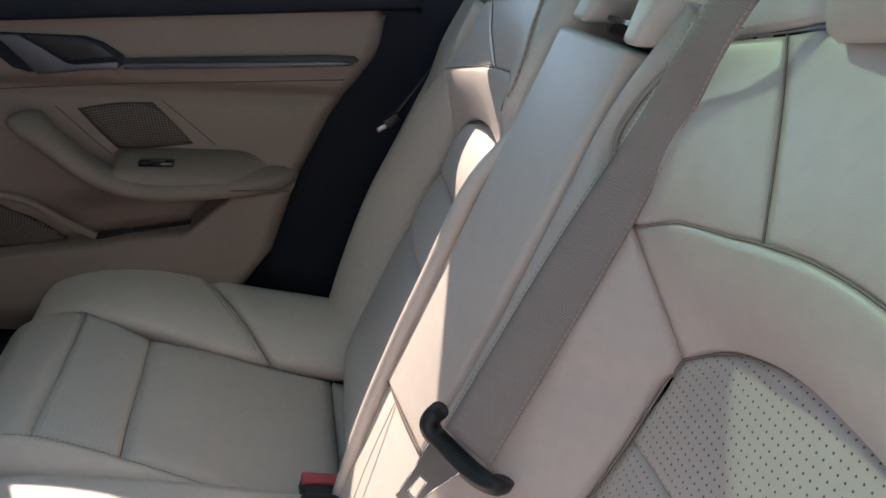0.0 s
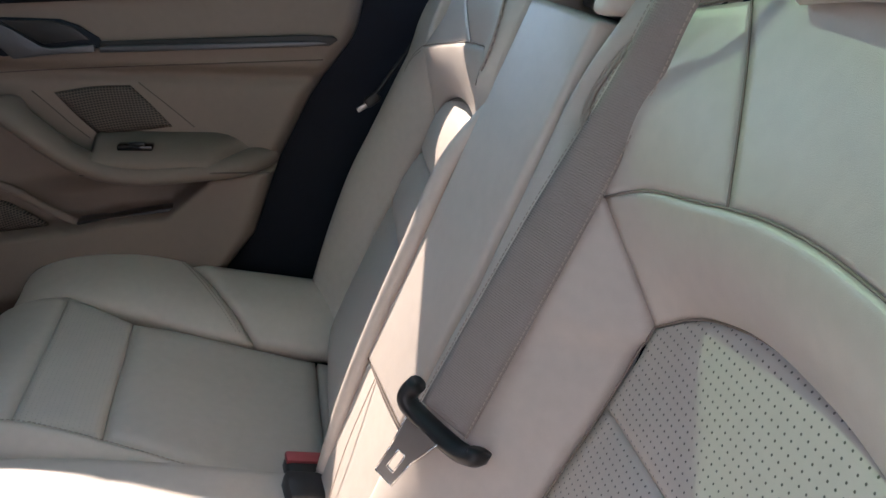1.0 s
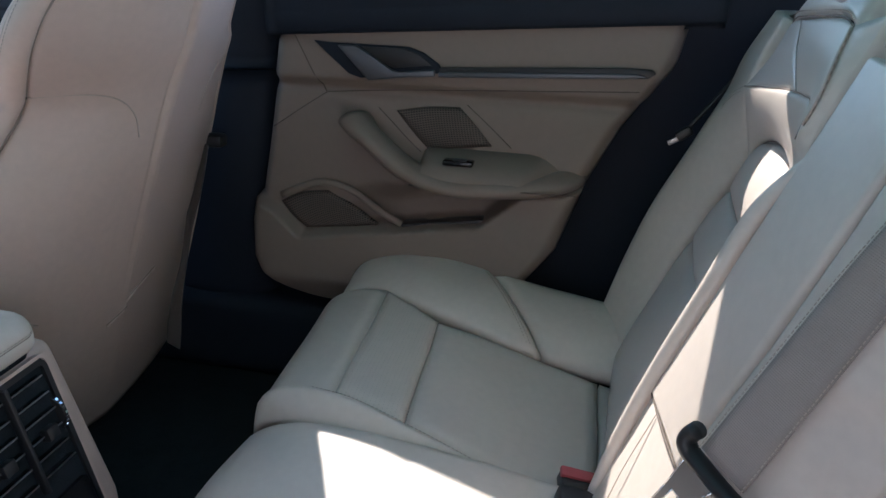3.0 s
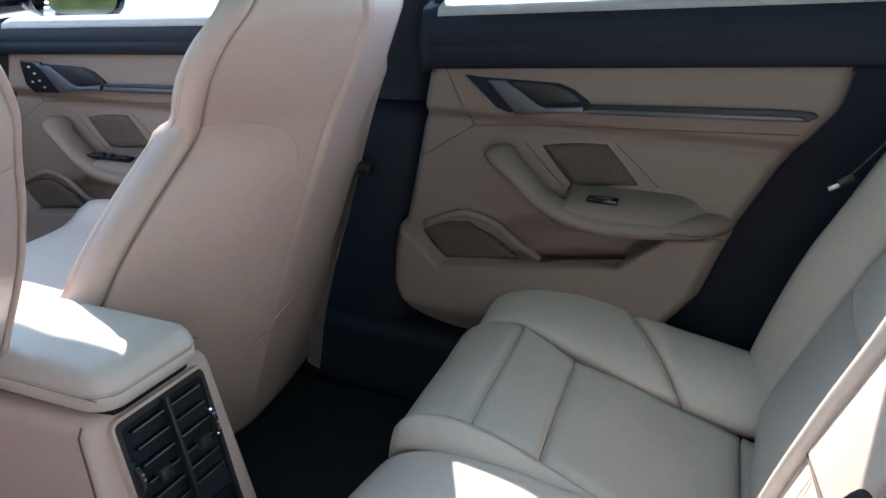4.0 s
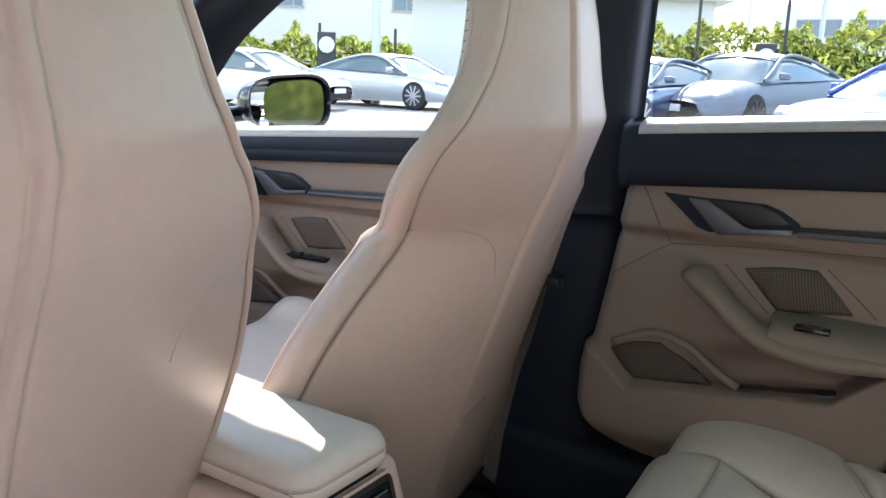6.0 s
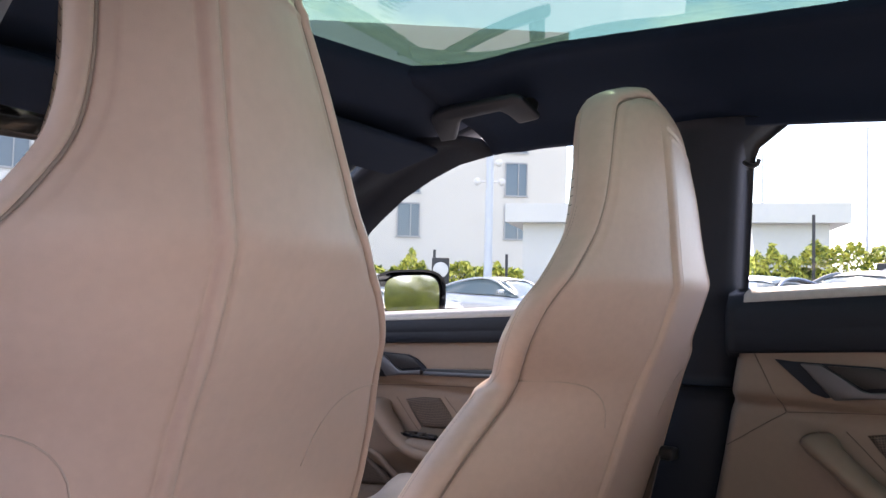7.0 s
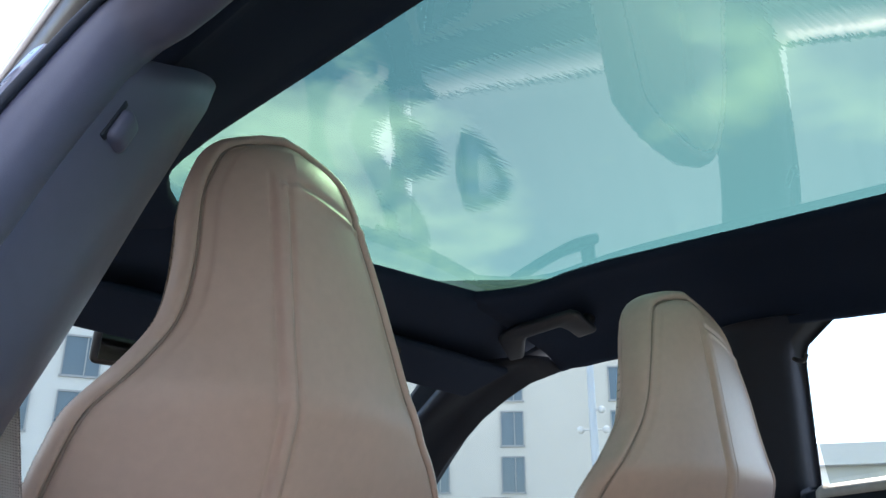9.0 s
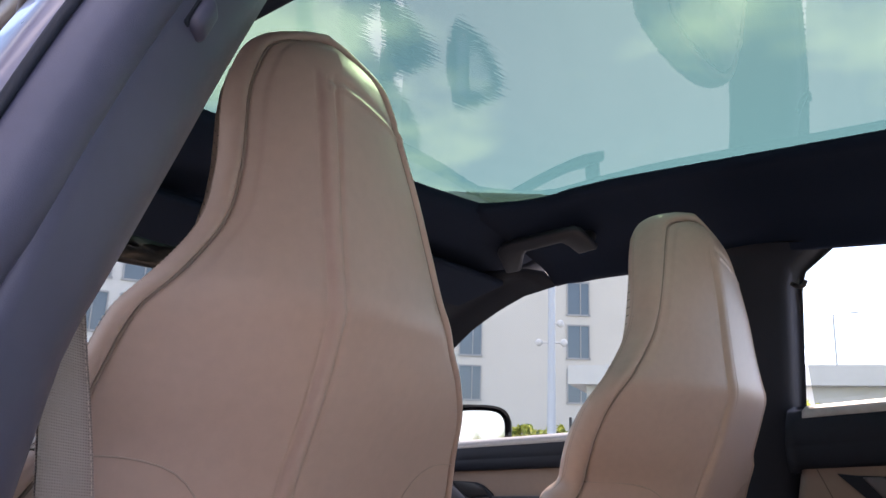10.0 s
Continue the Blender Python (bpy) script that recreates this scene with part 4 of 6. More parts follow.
def rear_seat(side, label, curves):
    s = side
    ob = thing("rear_seat", label, "car seat", (s * 0.33, 0.2, 0.30), group="rear seats")

    def q(x, y, z):
        return (s * x, y, z)

    fl = s < 0

    # cushion: nose, two middle panels, main panel, rear strip
    def inner(y):
        return float(np.interp(y, (0.0, 0.095, 0.19, 0.345, 0.44, 0.56), (0.098, 0.107, 0.125, 0.158, 0.178, 0.182)))

    def cross(y, z, x1, sag=0.002):
        xl = inner(y)
        return [q(xl, y - 0.012, z), q(xl + (x1 - xl) * 0.33, y - 0.003, z - sag), q(xl + (x1 - xl) * 0.66, y + 0.003, z - sag), q(x1, y + 0.009, z + 0.004)]
    sheet("cushion_nose", [cross(0.445, 0.503, 0.504), cross(0.49, 0.498, 0.508), cross(0.535, 0.478, 0.513), cross(0.560, 0.435, 0.515), cross(0.555, 0.37, 0.51), cross(0.53, 0.31, 0.50)], leather, ob, nu=24, nv=18, edge=0.007, thick=0.02, roll="ulr", flip=not fl)
    sheet("cushion_panel", [cross(0.345, 0.489, 0.441), cross(0.395, 0.498, 0.470), cross(0.444, 0.502, 0.503)], leather_fine, ob, nu=16, nv=20, edge=0.007, thick=0.02, flip=not fl)
    sheet("cushion_panel", [cross(0.095, 0.420, 0.438), cross(0.19, 0.447, 0.439), cross(0.28, 0.474, 0.440), cross(0.344, 0.488, 0.440)], leather, ob, nu=24, nv=20, edge=0.007, thick=0.02, flip=not fl)
    sheet("cushion_panel", [cross(0.02, 0.40, 0.436, 0.0), cross(0.092, 0.419, 0.438)], leather, ob, nu=8, nv=14, edge=0.006, thick=0.02, flip=not fl)
    # outer bolster in two panels, with the double-stitched seam between them
    def wing(y, xin, zin, lift, xo, slant=0.0):
        return [q(xin + 0.003, y, zin), q(xin + 0.06, y + slant * 0.34, zin + lift * 0.75 + slant * 0.06), q(xo - 0.055, y + slant * 0.78, zin + lift + slant * 0.12), q(xo - 0.012, y + slant, zin + lift * 0.55 + slant * 0.12), q(xo, y + slant, zin - 0.06), q(xo - 0.005, y + slant, zin - 0.16)]
    sheet("cushion_bolster", [wing(0.192, 0.440, 0.450, 0.044, 0.644, 0.12), wing(0.28, 0.441, 0.474, 0.036, 0.650, 0.07), wing(0.40, 0.472, 0.500, 0.025, 0.652), wing(0.48, 0.505, 0.500, 0.018, 0.650), wing(0.535, 0.512, 0.476, 0.016, 0.640), wing(0.556, 0.515, 0.43, 0.006, 0.625)], leather, ob, nu=30, nv=24, edge=0.006, thick=0.02, flip=not fl, roll="ul")
    sheet("cushion_bolster", [wing(-0.01, 0.435, 0.43, 0.060, 0.60), wing(0.08, 0.438, 0.425, 0.062, 0.622), wing(0.13, 0.439, 0.434, 0.054, 0.636, 0.06), wing(0.188, 0.440, 0.449, 0.045, 0.644, 0.12)], leather, ob, nu=20, nv=24, edge=0.006, thick=0.02, flip=not fl, roll="dl")
    for step, dz in ((0.012, 0.0), (0.018, 0.0015)):
        stitches("stitching", [q(x, y + step, z + dz + 0.0004) for x, y, z in ((0.455, 0.2006, 0.4618), (0.480, 0.2186, 0.4815), (0.505, 0.236, 0.4945), (0.530, 0.2509, 0.502), (0.555, 0.2658, 0.5072), (0.580, 0.2806, 0.5108), (0.600, 0.2927, 0.5114))], ob, r=0.0007)
    # inner ridge next to the middle place
    def ridge(y, z, w):
        x = inner(y)
        return [q(x + 0.002, y, z - 0.006), q(x - w * 0.15, y, z + 0.003), q(x - w * 0.40, y, z + 0.001), q(x - w * 0.75, y, z - 0.014), q(x - w, y, z - 0.034)]
    sheet("cushion_edge", [ridge(0.13, 0.434, 0.010), ridge(0.20, 0.456, 0.030), ridge(0.30, 0.484, 0.042), ridge(0.40, 0.506, 0.046), ridge(0.47, 0.508, 0.042), ridge(0.515, 0.494, 0.034), ridge(0.540, 0.462, 0.022)], leather, ob, nu=36, nv=16, edge=0.005, thick=0.015, flip=fl)
    for gap in (0.004, 0.010):
        stitches("stitching", [q(inner(y) - gap, y, z) for y, z in ((0.16, 0.4450), (0.20, 0.4585), (0.30, 0.4868), (0.40, 0.5088), (0.46, 0.5112))], ob)
    # backrest: a net of panels that meet along shared seams
    def at(c):
        a, z, off = c
        return q(a, back_y(z) + off, z)

    def panel(name, low, high, start, end, mat, puff=0.0, nu=20, nv=26, edge=0.0010, roll="udlr", thick=0.02):
        """A patch between four seams: low and high run the same way, start and end join them."""
        lo, hi, st, en = np.array(spline(low, nv)), np.array(spline(high, nv)), np.array(spline(start, nu)), np.array(spline(end, nu))
        grid = []
        for i in range(nu):
            v = i / (nu - 1)
            row = []
            for j in range(nv):
                u = j / (nv - 1)
                c = (1 - v) * lo[j] + v * hi[j] + (1 - u) * st[i] + u * en[i]
                c = c - ((1 - u) * (1 - v) * lo[0] + u * (1 - v) * lo[-1] + (1 - u) * v * hi[0] + u * v * hi[-1])
                c[2] += puff * math.sin(math.pi * u) ** 0.6 * math.sin(math.pi * v) ** 0.6
                row.append(at(c))
            grid.append(row)
        return sheet(name, None, mat, ob, grid=grid, edge=edge, thick=thick, roll=roll, flip=fl)

    C = curves
    ins = C["insert"]
    inn, arch, out = ins["inner"], ins["arch"], ins["outer"]

    def cut(c, z):
        """The point of a side seam at height z."""
        return tuple(float(np.interp(z, [k[1] for k in c], [k[m] for k in c])) for m in range(3))

    za, zb = C["breaks"]
    def stretch(c, z0, z1):
        return [cut(c, z0 + (z1 - z0) * f) for f in (0, 0.25, 0.5, 0.75, 1)]
    for z0, z1 in ((inn[0][1], zb), (zb, za)):
        p0, p1, o0, o1 = cut(inn, z0), cut(inn, z1), cut(out, z0 + 0.006), cut(out, z1 + 0.006)
        panel("backrest_panel", [p0, o0], [p1, o1], stretch(inn, z0, z1), stretch(out, z0 + 0.006, z1 + 0.006), C["insert_mat"], C["insert_puff"], edge=C["insert_edge"])
    p0, o0 = cut(inn, za), cut(out, za + 0.006)
    panel("backrest_panel", [p0, o0], arch, [p0, cut(inn, inn[-1][1])], [o0, cut(out, out[-1][1])], C["insert_mat"], C["insert_puff"], nu=24, nv=36, edge=C["insert_edge"])
    panel("shoulder_panel", arch, C["top"], [arch[0], C["top"][0]], [arch[-1], C["top"][-1]], leather, 0.013, nu=24, nv=40)
    # inner bolster up to the side of the armrest
    lower = inn + [C["top"][0]]
    rows = []
    nb = 70
    left_line, right_line = spline(lower + C["pipe"][1:], nb), spline(C["side"], nb)
    for a, b in zip(left_line, right_line):
        row = []
        for f in np.linspace(0, 1, 20):
            c = [a[k] + (b[k] - a[k]) * f for k in range(3)]
            c[2] = a[2] + (b[2] - a[2]) * math.sin(f * math.pi / 2) + 0.004 * math.sin(f * math.pi)
            row.append(at(c))
        rows.append(row + [q(b[0] - 0.004, back_y(b[1]) + b[2] - 0.012, b[1]), q(b[0] - 0.005, back_y(b[1]) + b[2] - 0.07, b[1])])
    sheet("back_bolster", None, leather, ob, grid=rows, edge=0.0045, thick=0.02, roll="l", flip=not fl)
    # upper back: panels between the piping, the upright seam and the stitched top seam
    t, v = C["top"], C["upright"]
    k = C["top_split"]
    panel("upper_pad", t[: k + 1], C["stitched"][: C["stitch_split"] + 1], C["pipe"], v, leather, 0.003, nu=24, nv=22)
    panel("upper_pad", t[k:], C["stitched"][C["stitch_split"]:], v, [t[-1], C["stitched"][-1]], leather, 0.004, nu=24, nv=26)
    panel("upper_roll", C["stitched"], C["crown"], [C["stitched"][0], C["crown"][0]], [C["stitched"][-1], C["crown"][-1]], leather, 0.012, nu=16, nv=26, edge=0.005)
    line = [at((a, z + 0.006, o + 0.002)) for a, z, o in C["stitched"]]
    stitches("stitching", line, ob, r=0.0009, length=0.004, pitch=0.0075)
    for off in C["piping_at"]:
        cord("piping", [at((a + off, z, o + 0.0010)) for a, z, o in C["pipe"][1:]], 0.0016, piping_m, ob, n=60)
    stitches("stitching", [at((a - 0.005, z, o + 0.0016)) for a, z, o in C["pipe"][1:]], ob, r=0.0007, length=0.004, pitch=0.0075, mat=seam_m)
    for seam in (C["top"], arch, C["upright"], inn, C["stitched"]):
        cord("seam_piping", [at((a, z, o - 0.0004)) for a, z, o in seam], 0.0008, seam_m, ob, n=50)
    # outer bolster with its side
    def outer(z, xo, lift):
        a, _, o = cut(out, z)
        if z > 0.78:
            a, o = float(np.interp(z, (0.78, t[-1][1]), (a, t[-1][0]))), float(np.interp(z, (0.78, t[-1][1]), (o, t[-1][2])))
        y = back_y(z) + o
        w = xo - a
        return [q(a + 0.001, y, z), q(a + w * 0.15, y + lift * 0.34, z), q(a + w * 0.4, y + lift * 0.78, z), q(a + w * 0.70, y + lift, z), q(xo - 0.010, y + lift * 0.5, z), q(xo, y - 0.03, z), q(xo - 0.01, y - 0.10, z)]
    L = C["lift"]
    sheet("back_bolster", [outer(0.44, 0.62, L * 0.5), outer(0.55, 0.640, L * 0.85), outer(0.66, 0.645, L), outer(0.76, 0.640, L * 0.95), outer(0.82, 0.630, L * 0.5), outer(0.855, 0.615, L * 0.12), outer(0.90, 0.60, 0.0), outer(0.96, 0.59, -0.012)], leather, ob, nu=44, nv=30, edge=0.0045, thick=0.02, flip=fl, roll="ul")
    w = C["wing"]
    for dz in (0.0, 0.006):
        stitches("stitching", [at((a, z + dz, o)) for a, z, o in w], ob, r=0.0005, length=0.003, pitch=0.005)
    # built-in headrest
    def head(z, x0, x1, lift, bow=0.02):
        y = back_y(z) + C["head_off"]
        return [q(x0 + (x1 - x0) * f, y + lift + bow * (1 - (2 * f - 1) ** 2), z + 0.010 * (1 - (2 * f - 1) ** 2)) for f in (0, 0.3, 0.5, 0.7, 1)]
    h0, h1 = C["head"]
    sheet("headrest", [head(0.985, h0 + 0.012, h1, 0.0, 0.006), head(1.00, h0, h1 + 0.01, 0.016, 0.012), head(1.05, h0 + 0.005, h1, 0.028, 0.02), head(1.10, h0 + 0.04, h1 - 0.03, 0.022, 0.02), head(1.14, h0 + 0.07, h1 - 0.06, 0.0, 0.01), head(1.145, h0 + 0.09, h1 - 0.08, -0.05, 0.0)], leather, ob, nu=30, nv=26, edge=0.014, thick=0.05, flip=fl)
    return ob


LEFT_BACK = {
    "insert": {
        "inner": [(0.150, 0.44, -0.030), (0.150, 0.62, -0.035), (0.154, 0.70, -0.036), (0.153, 0.748, -0.036), (0.160, 0.774, -0.034)],
        "arch": [(0.160, 0.774, -0.034), (0.191, 0.795, -0.037), (0.222, 0.807, -0.037), (0.265, 0.8155, -0.038), (0.310, 0.816, -0.038), (0.360, 0.812, -0.037), (0.410, 0.800, -0.035), (0.450, 0.780, -0.030)],
        "outer": [(0.52, 0.44, -0.030), (0.53, 0.60, -0.036), (0.51, 0.68, -0.036), (0.485, 0.74, -0.034), (0.450, 0.780, -0.030)],
    },
    "insert_mat": leather_perf, "insert_puff": 0.005, "insert_edge": 0.0015, "breaks": (0.709, 0.620),
    "top": [(0.107, 0.850, 0.021), (0.146, 0.867, 0.014), (0.210, 0.880, 0.013), (0.238, 0.886, 0.013), (0.285, 0.893, 0.013), (0.336, 0.894, 0.013), (0.40, 0.888, 0.015), (0.465, 0.870, 0.022)],
    "top_split": 3,
    "upright": [(0.238, 0.886, 0.013), (0.215, 0.920, 0.014), (0.192, 0.950, 0.014), (0.168, 0.976, 0.013), (0.154, 0.989, 0.012)],
    "stitched": [(0.077, 0.973, 0.028), (0.107, 0.981, 0.020), (0.154, 0.991, 0.012), (0.198, 0.999, 0.010), (0.28, 1.00, 0.010), (0.36, 0.995, 0.010), (0.44, 0.975, 0.010)],
    "stitch_split": 2,
    "crown": [(0.085, 1.02, 0.015), (0.12, 1.035, 0.010), (0.16, 1.045, 0.0), (0.21, 1.05, 0.0), (0.28, 1.05, 0.0), (0.36, 1.05, 0.0), (0.43, 1.03, 0.0)],
    "pipe": [(0.107, 0.850, 0.021), (0.078, 0.868, 0.030), (0.062, 0.882, 0.036), (0.053, 0.899, 0.040), (0.052, 0.918, 0.040), (0.059, 0.942, 0.036), (0.069, 0.961, 0.031), (0.077, 0.973, 0.028)],
    "piping_at": (0.0, 0.006),
    "side": [(0.034, 0.44, 0.040), (0.037, 0.60, 0.052), (0.039, 0.72, 0.056), (0.040, 0.85, 0.053), (0.040, 0.92, 0.050), (0.050, 1.0, 0.035)],
    "lift": 0.055, "wing": [(0.47, 0.87, 0.02), (0.53, 0.83, 0.03), (0.57, 0.76, 0.03)],
    "head_off": 0.010, "head": (0.198, 0.46),
}
RIGHT_BACK = {
    "insert": {
        "inner": [(0.172, 0.44, 0.025), (0.168, 0.62, 0.024), (0.165, 0.70, 0.024), (0.170, 0.755, 0.024), (0.186, 0.784, 0.026)],
        "arch": [(0.186, 0.784, 0.026), (0.225, 0.803, 0.026), (0.280, 0.816, 0.025), (0.331, 0.821, 0.025), (0.380, 0.819, 0.025), (0.425, 0.812, 0.025), (0.463, 0.798, 0.026), (0.488, 0.770, 0.027)],
        "outer": [(0.47, 0.44, 0.025), (0.50, 0.50, 0.024), (0.522, 0.58, 0.023), (0.527, 0.635, 0.023), (0.500, 0.700, 0.026), (0.488, 0.730, 0.027), (0.488, 0.770, 0.027)],
    },
    "insert_mat": leather, "insert_puff": 0.020, "insert_edge": 0.005, "breaks": (0.720, 0.632),
    "top": [(0.120, 0.885, 0.086), (0.160, 0.911, 0.080), (0.200, 0.911, 0.079), (0.238, 0.908, 0.079), (0.300, 0.900, 0.079), (0.343, 0.893, 0.080), (0.42, 0.881, 0.082), (0.482, 0.870, 0.084)],
    "top_split": 3,
    "upright": [(0.238, 0.908, 0.079), (0.275, 0.925, 0.082), (0.310, 0.940, 0.084), (0.345, 0.957, 0.084), (0.37, 0.968, 0.084)],
    "stitched": [(0.138, 0.985, 0.088), (0.20, 0.988, 0.086), (0.37, 0.972, 0.084), (0.42, 0.965, 0.08), (0.47, 0.955, 0.07), (0.50, 0.945, 0.06), (0.53, 0.930, 0.05)],
    "stitch_split": 2,
    "crown": [(0.14, 1.06, 0.055), (0.20, 1.07, 0.06), (0.30, 1.07, 0.06), (0.36, 1.06, 0.05), (0.42, 1.05, 0.04), (0.47, 1.03, 0.03), (0.52, 1.00, 0.03)],
    "pipe": [(0.120, 0.885, 0.086), (0.113, 0.900, 0.087), (0.108, 0.915, 0.088), (0.108, 0.930, 0.089), (0.113, 0.947, 0.090), (0.122, 0.962, 0.090), (0.130, 0.975, 0.089), (0.138, 0.985, 0.088)],
    "piping_at": (0.0,),
    "side": [(0.118, 0.44, 0.045), (0.118, 0.60, 0.052), (0.115, 0.72, 0.054), (0.110, 0.82, 0.058), (0.098, 0.90, 0.078), (0.100, 1.0, 0.075)],
    "lift": 0.068, "wing": [(0.478, 0.864, 0.086), (0.520, 0.848, 0.086), (0.555, 0.826, 0.084), (0.592, 0.790, 0.078), (0.605, 0.76, 0.075)],
    "head_off": 0.07, "head": (0.20, 0.42),
}
rear_seat(1, "beige leather rear seat with stitched cushion and backrest panels", RIGHT_BACK)
rear_seat(-1, "beige leather rear seat with perforated insert behind a seat belt", LEFT_BACK)

# middle place: cushion and the folded-up armrest
middle = thing("middle_seat", "beige leather middle rear seat cushion, partly in sun", "car seat", (0, 0.2, 0.3), group="rear seats")
net = [[(x, y, z - 0.006 * (abs(x) / 0.12) ** 2) for x in (-0.150, -0.07, 0, 0.07, 0.128)] for y, z in ((0.02, 0.455), (0.12, 0.468), (0.25, 0.488), (0.38, 0.502), (0.46, 0.500), (0.52, 0.470), (0.545, 0.41), (0.535, 0.32))]


def creases(g, su, sv):
    """Shallow folds across the cushion."""
    x, y = g[..., 0], g[..., 1]
    return -0.0012 * np.exp(-(((y - 0.30 - 0.12 * x) / 0.010) ** 2)) - 0.0010 * np.exp(-(((y - 0.18 + 0.2 * x) / 0.012) ** 2)) + 0.0012 * np.sin(31 * x + 14 * y)


sheet("middle_cushion", net, leather, middle, nu=60, nv=30, edge=0.012, thick=0.02, roll="lr", flip=True, bump=creases)
for x in (-0.151, 0.129):
    cord("cushion_piping", [(x, y, z - 0.014) for y, z in ((0.05, 0.455), (0.12, 0.462), (0.25, 0.482), (0.38, 0.496), (0.46, 0.494), (0.52, 0.465), (0.54, 0.41))], 0.004, piping_m, middle)
arm = thing("centre_armrest", "beige leather rear centre armrest folded up into the backrest", "armrest", (0.03, 0, 0.45))


def block(name, front, depth, mat, parent, bevel=0.006, segments=4, label=""):
    """A padded block with the four front corners given in turn, reaching back by depth."""
    bm = bmesh.new()
    a = [bm.verts.new(p) for p in front]
    b = [bm.verts.new(Vector(p) + Vector(depth)) for p in front]
    bm.faces.new(a)
    bm.faces.new(b[::-1])
    for k in range(4):
        bm.faces.new((a[(k + 1) % 4], a[k], b[k], b[(k + 1) % 4]))
    bmesh.ops.recalc_face_normals(bm, faces=bm.faces)
    return part(name, bm, mat, parent, label, bevel=bevel, segments=segments)


BACK = (0, -0.13, -0.03)
block("armrest_pad", [(0.082, -0.082, 0.969), (-0.030, -0.104, 0.962), (-0.036, 0.034, 0.618), (0.095, 0.054, 0.615)], BACK, leather, arm, 0.005)
block("armrest_base", [(0.095, 0.052, 0.612), (-0.036, 0.032, 0.614), (-0.045, 0.095, 0.43), (0.100, 0.115, 0.43)], BACK, leather, arm, 0.004)
cord("armrest_rim", [(0.078, -0.064, 0.880), (0.092, -0.044, 0.852), (0.100, -0.018, 0.810), (0.103, 0.012, 0.730), (0.106, 0.042, 0.650), (0.108, 0.072, 0.560), (0.110, 0.095, 0.47)], 0.0105, leather, arm, n=50, sides=12)
cord("hinge_seam", [(0.096, 0.051, 0.6135), (0.03, 0.043, 0.6145), (-0.037, 0.032, 0.616)], 0.0016, gap_dark, arm)
cord("base_seam", [(0.058, 0.048, 0.612), (0.050, 0.076, 0.54), (0.040, 0.100, 0.46)], 0.0006, piping_m, arm)
# middle headrest over its dark recess
hr = thing("middle_headrest", "beige leather middle headrest above a dark recess", "headrest", (0.03, -0.2, 1.0))
bm = bmesh.new()
box(bm, (0.028, -0.170, 0.985), (0.15, 0.06, 0.07), (20, 0, 0))
part("recess", bm, plastic, hr, bevel=0.004)
bm = bmesh.new()
box(bm, (0.025, -0.140, 0.972), (0.10, 0.05, 0.004), (15, 0, 0))
part("recess_floor", bm, gloss_black, hr)
def head_mid(z, w, lift):
    return [(0.025 + w * f, back_y(z) + lift + 0.012 * (1 - f * f), z) for f in (-1, -0.5, 0, 0.5, 1)]
sheet("headrest_pad", [head_mid(1.02, 0.065, 0.03), head_mid(1.06, 0.075, 0.06), head_mid(1.12, 0.07, 0.05), head_mid(1.135, 0.05, -0.01)], leather, hr, nu=16, nv=16, edge=0.01, thick=0.05)
block("shoulder", [(0.083, -0.100, 0.998), (0.056, -0.104, 0.996), (0.060, -0.094, 0.972), (0.087, -0.088, 0.974)], (0, -0.06, 0.0), leather, hr, 0.007)
block("shoulder", [(-0.020, -0.112, 1.010), (-0.052, -0.116, 1.008), (-0.048, -0.100, 0.966), (-0.024, -0.098, 0.966)], (0, -0.06, 0.0), leather, hr, 0.007)

# seat belt of the place behind the driver, drawn across the backrest
belt = thing("seat_belt", "taupe seat belt webbing hanging across the rear backrest", "seat belt", (-0.1, 0.0, 0.64))
P1, P2 = Vector((-0.068, 0.027, 0.667)), Vector((-0.119, -0.015, 0.651))
edge_a = [P1 * 0.86 + P2 * 0.14 + Vector((0, 0, 0.004)), Vector((-0.075, -0.053, 0.827)), Vector((-0.091, -0.096, 0.925)), Vector((-0.118, -0.120, 1.006)), Vector((-0.16, -0.19, 1.17))]
edge_b = [P2 * 0.86 + P1 * 0.14 + Vector((0, 0, 0.004)), Vector((-0.111, -0.089, 0.840)), Vector((-0.121, -0.120, 0.933)), Vector((-0.152, -0.134, 1.008)), Vector((-0.20, -0.20, 1.16))]
sheet("webbing", [[tuple(a.lerp(b, f)) for f in (0, 0.5, 1)] for a, b in zip(edge_a, edge_b)], webbing, belt, nu=60, nv=8, edge=0.001, thick=0.0015, flip=True)
for e in (edge_a, edge_b):
    stitches("edge_stitching", [tuple(k + Vector((0.0, 0.0012, 0.0))) for k in e], belt, r=0.0005, length=0.003, pitch=0.0045, mat=piping_m)
rise = (edge_a[1] - edge_a[0]).normalized()
cord("tongue_slot", [tuple(P1 + (P1 - P2) * 0.05 + rise * 0.013), tuple(P1 + (P1 - P2) * 0.09 + rise * 0.004), tuple(P1 + (P1 - P2) * 0.05 - rise * 0.004), tuple(P1.lerp(P2, 0.2) + Vector((0.004, 0.004, -0.008))), tuple(P1.lerp(P2, 0.8) + Vector((0.004, 0.004, -0.010))), tuple(P2 + (P2 - P1) * 0.04 - rise * 0.004), tuple(P2 + (P2 - P1) * 0.06 + rise * 0.003)], 0.0078, plastic, belt, "black plastic belt tongue", n=44, sides=12, flat=1.5)
tongue = Vector((0.012, 0.026, -0.055))
a0, b0 = P1.lerp(P2, 0.22) + Vector((0.003, 0.013, -0.006)), P1.lerp(P2, 0.78) + Vector((0.003, 0.016, -0.006))
bm = bmesh.new()
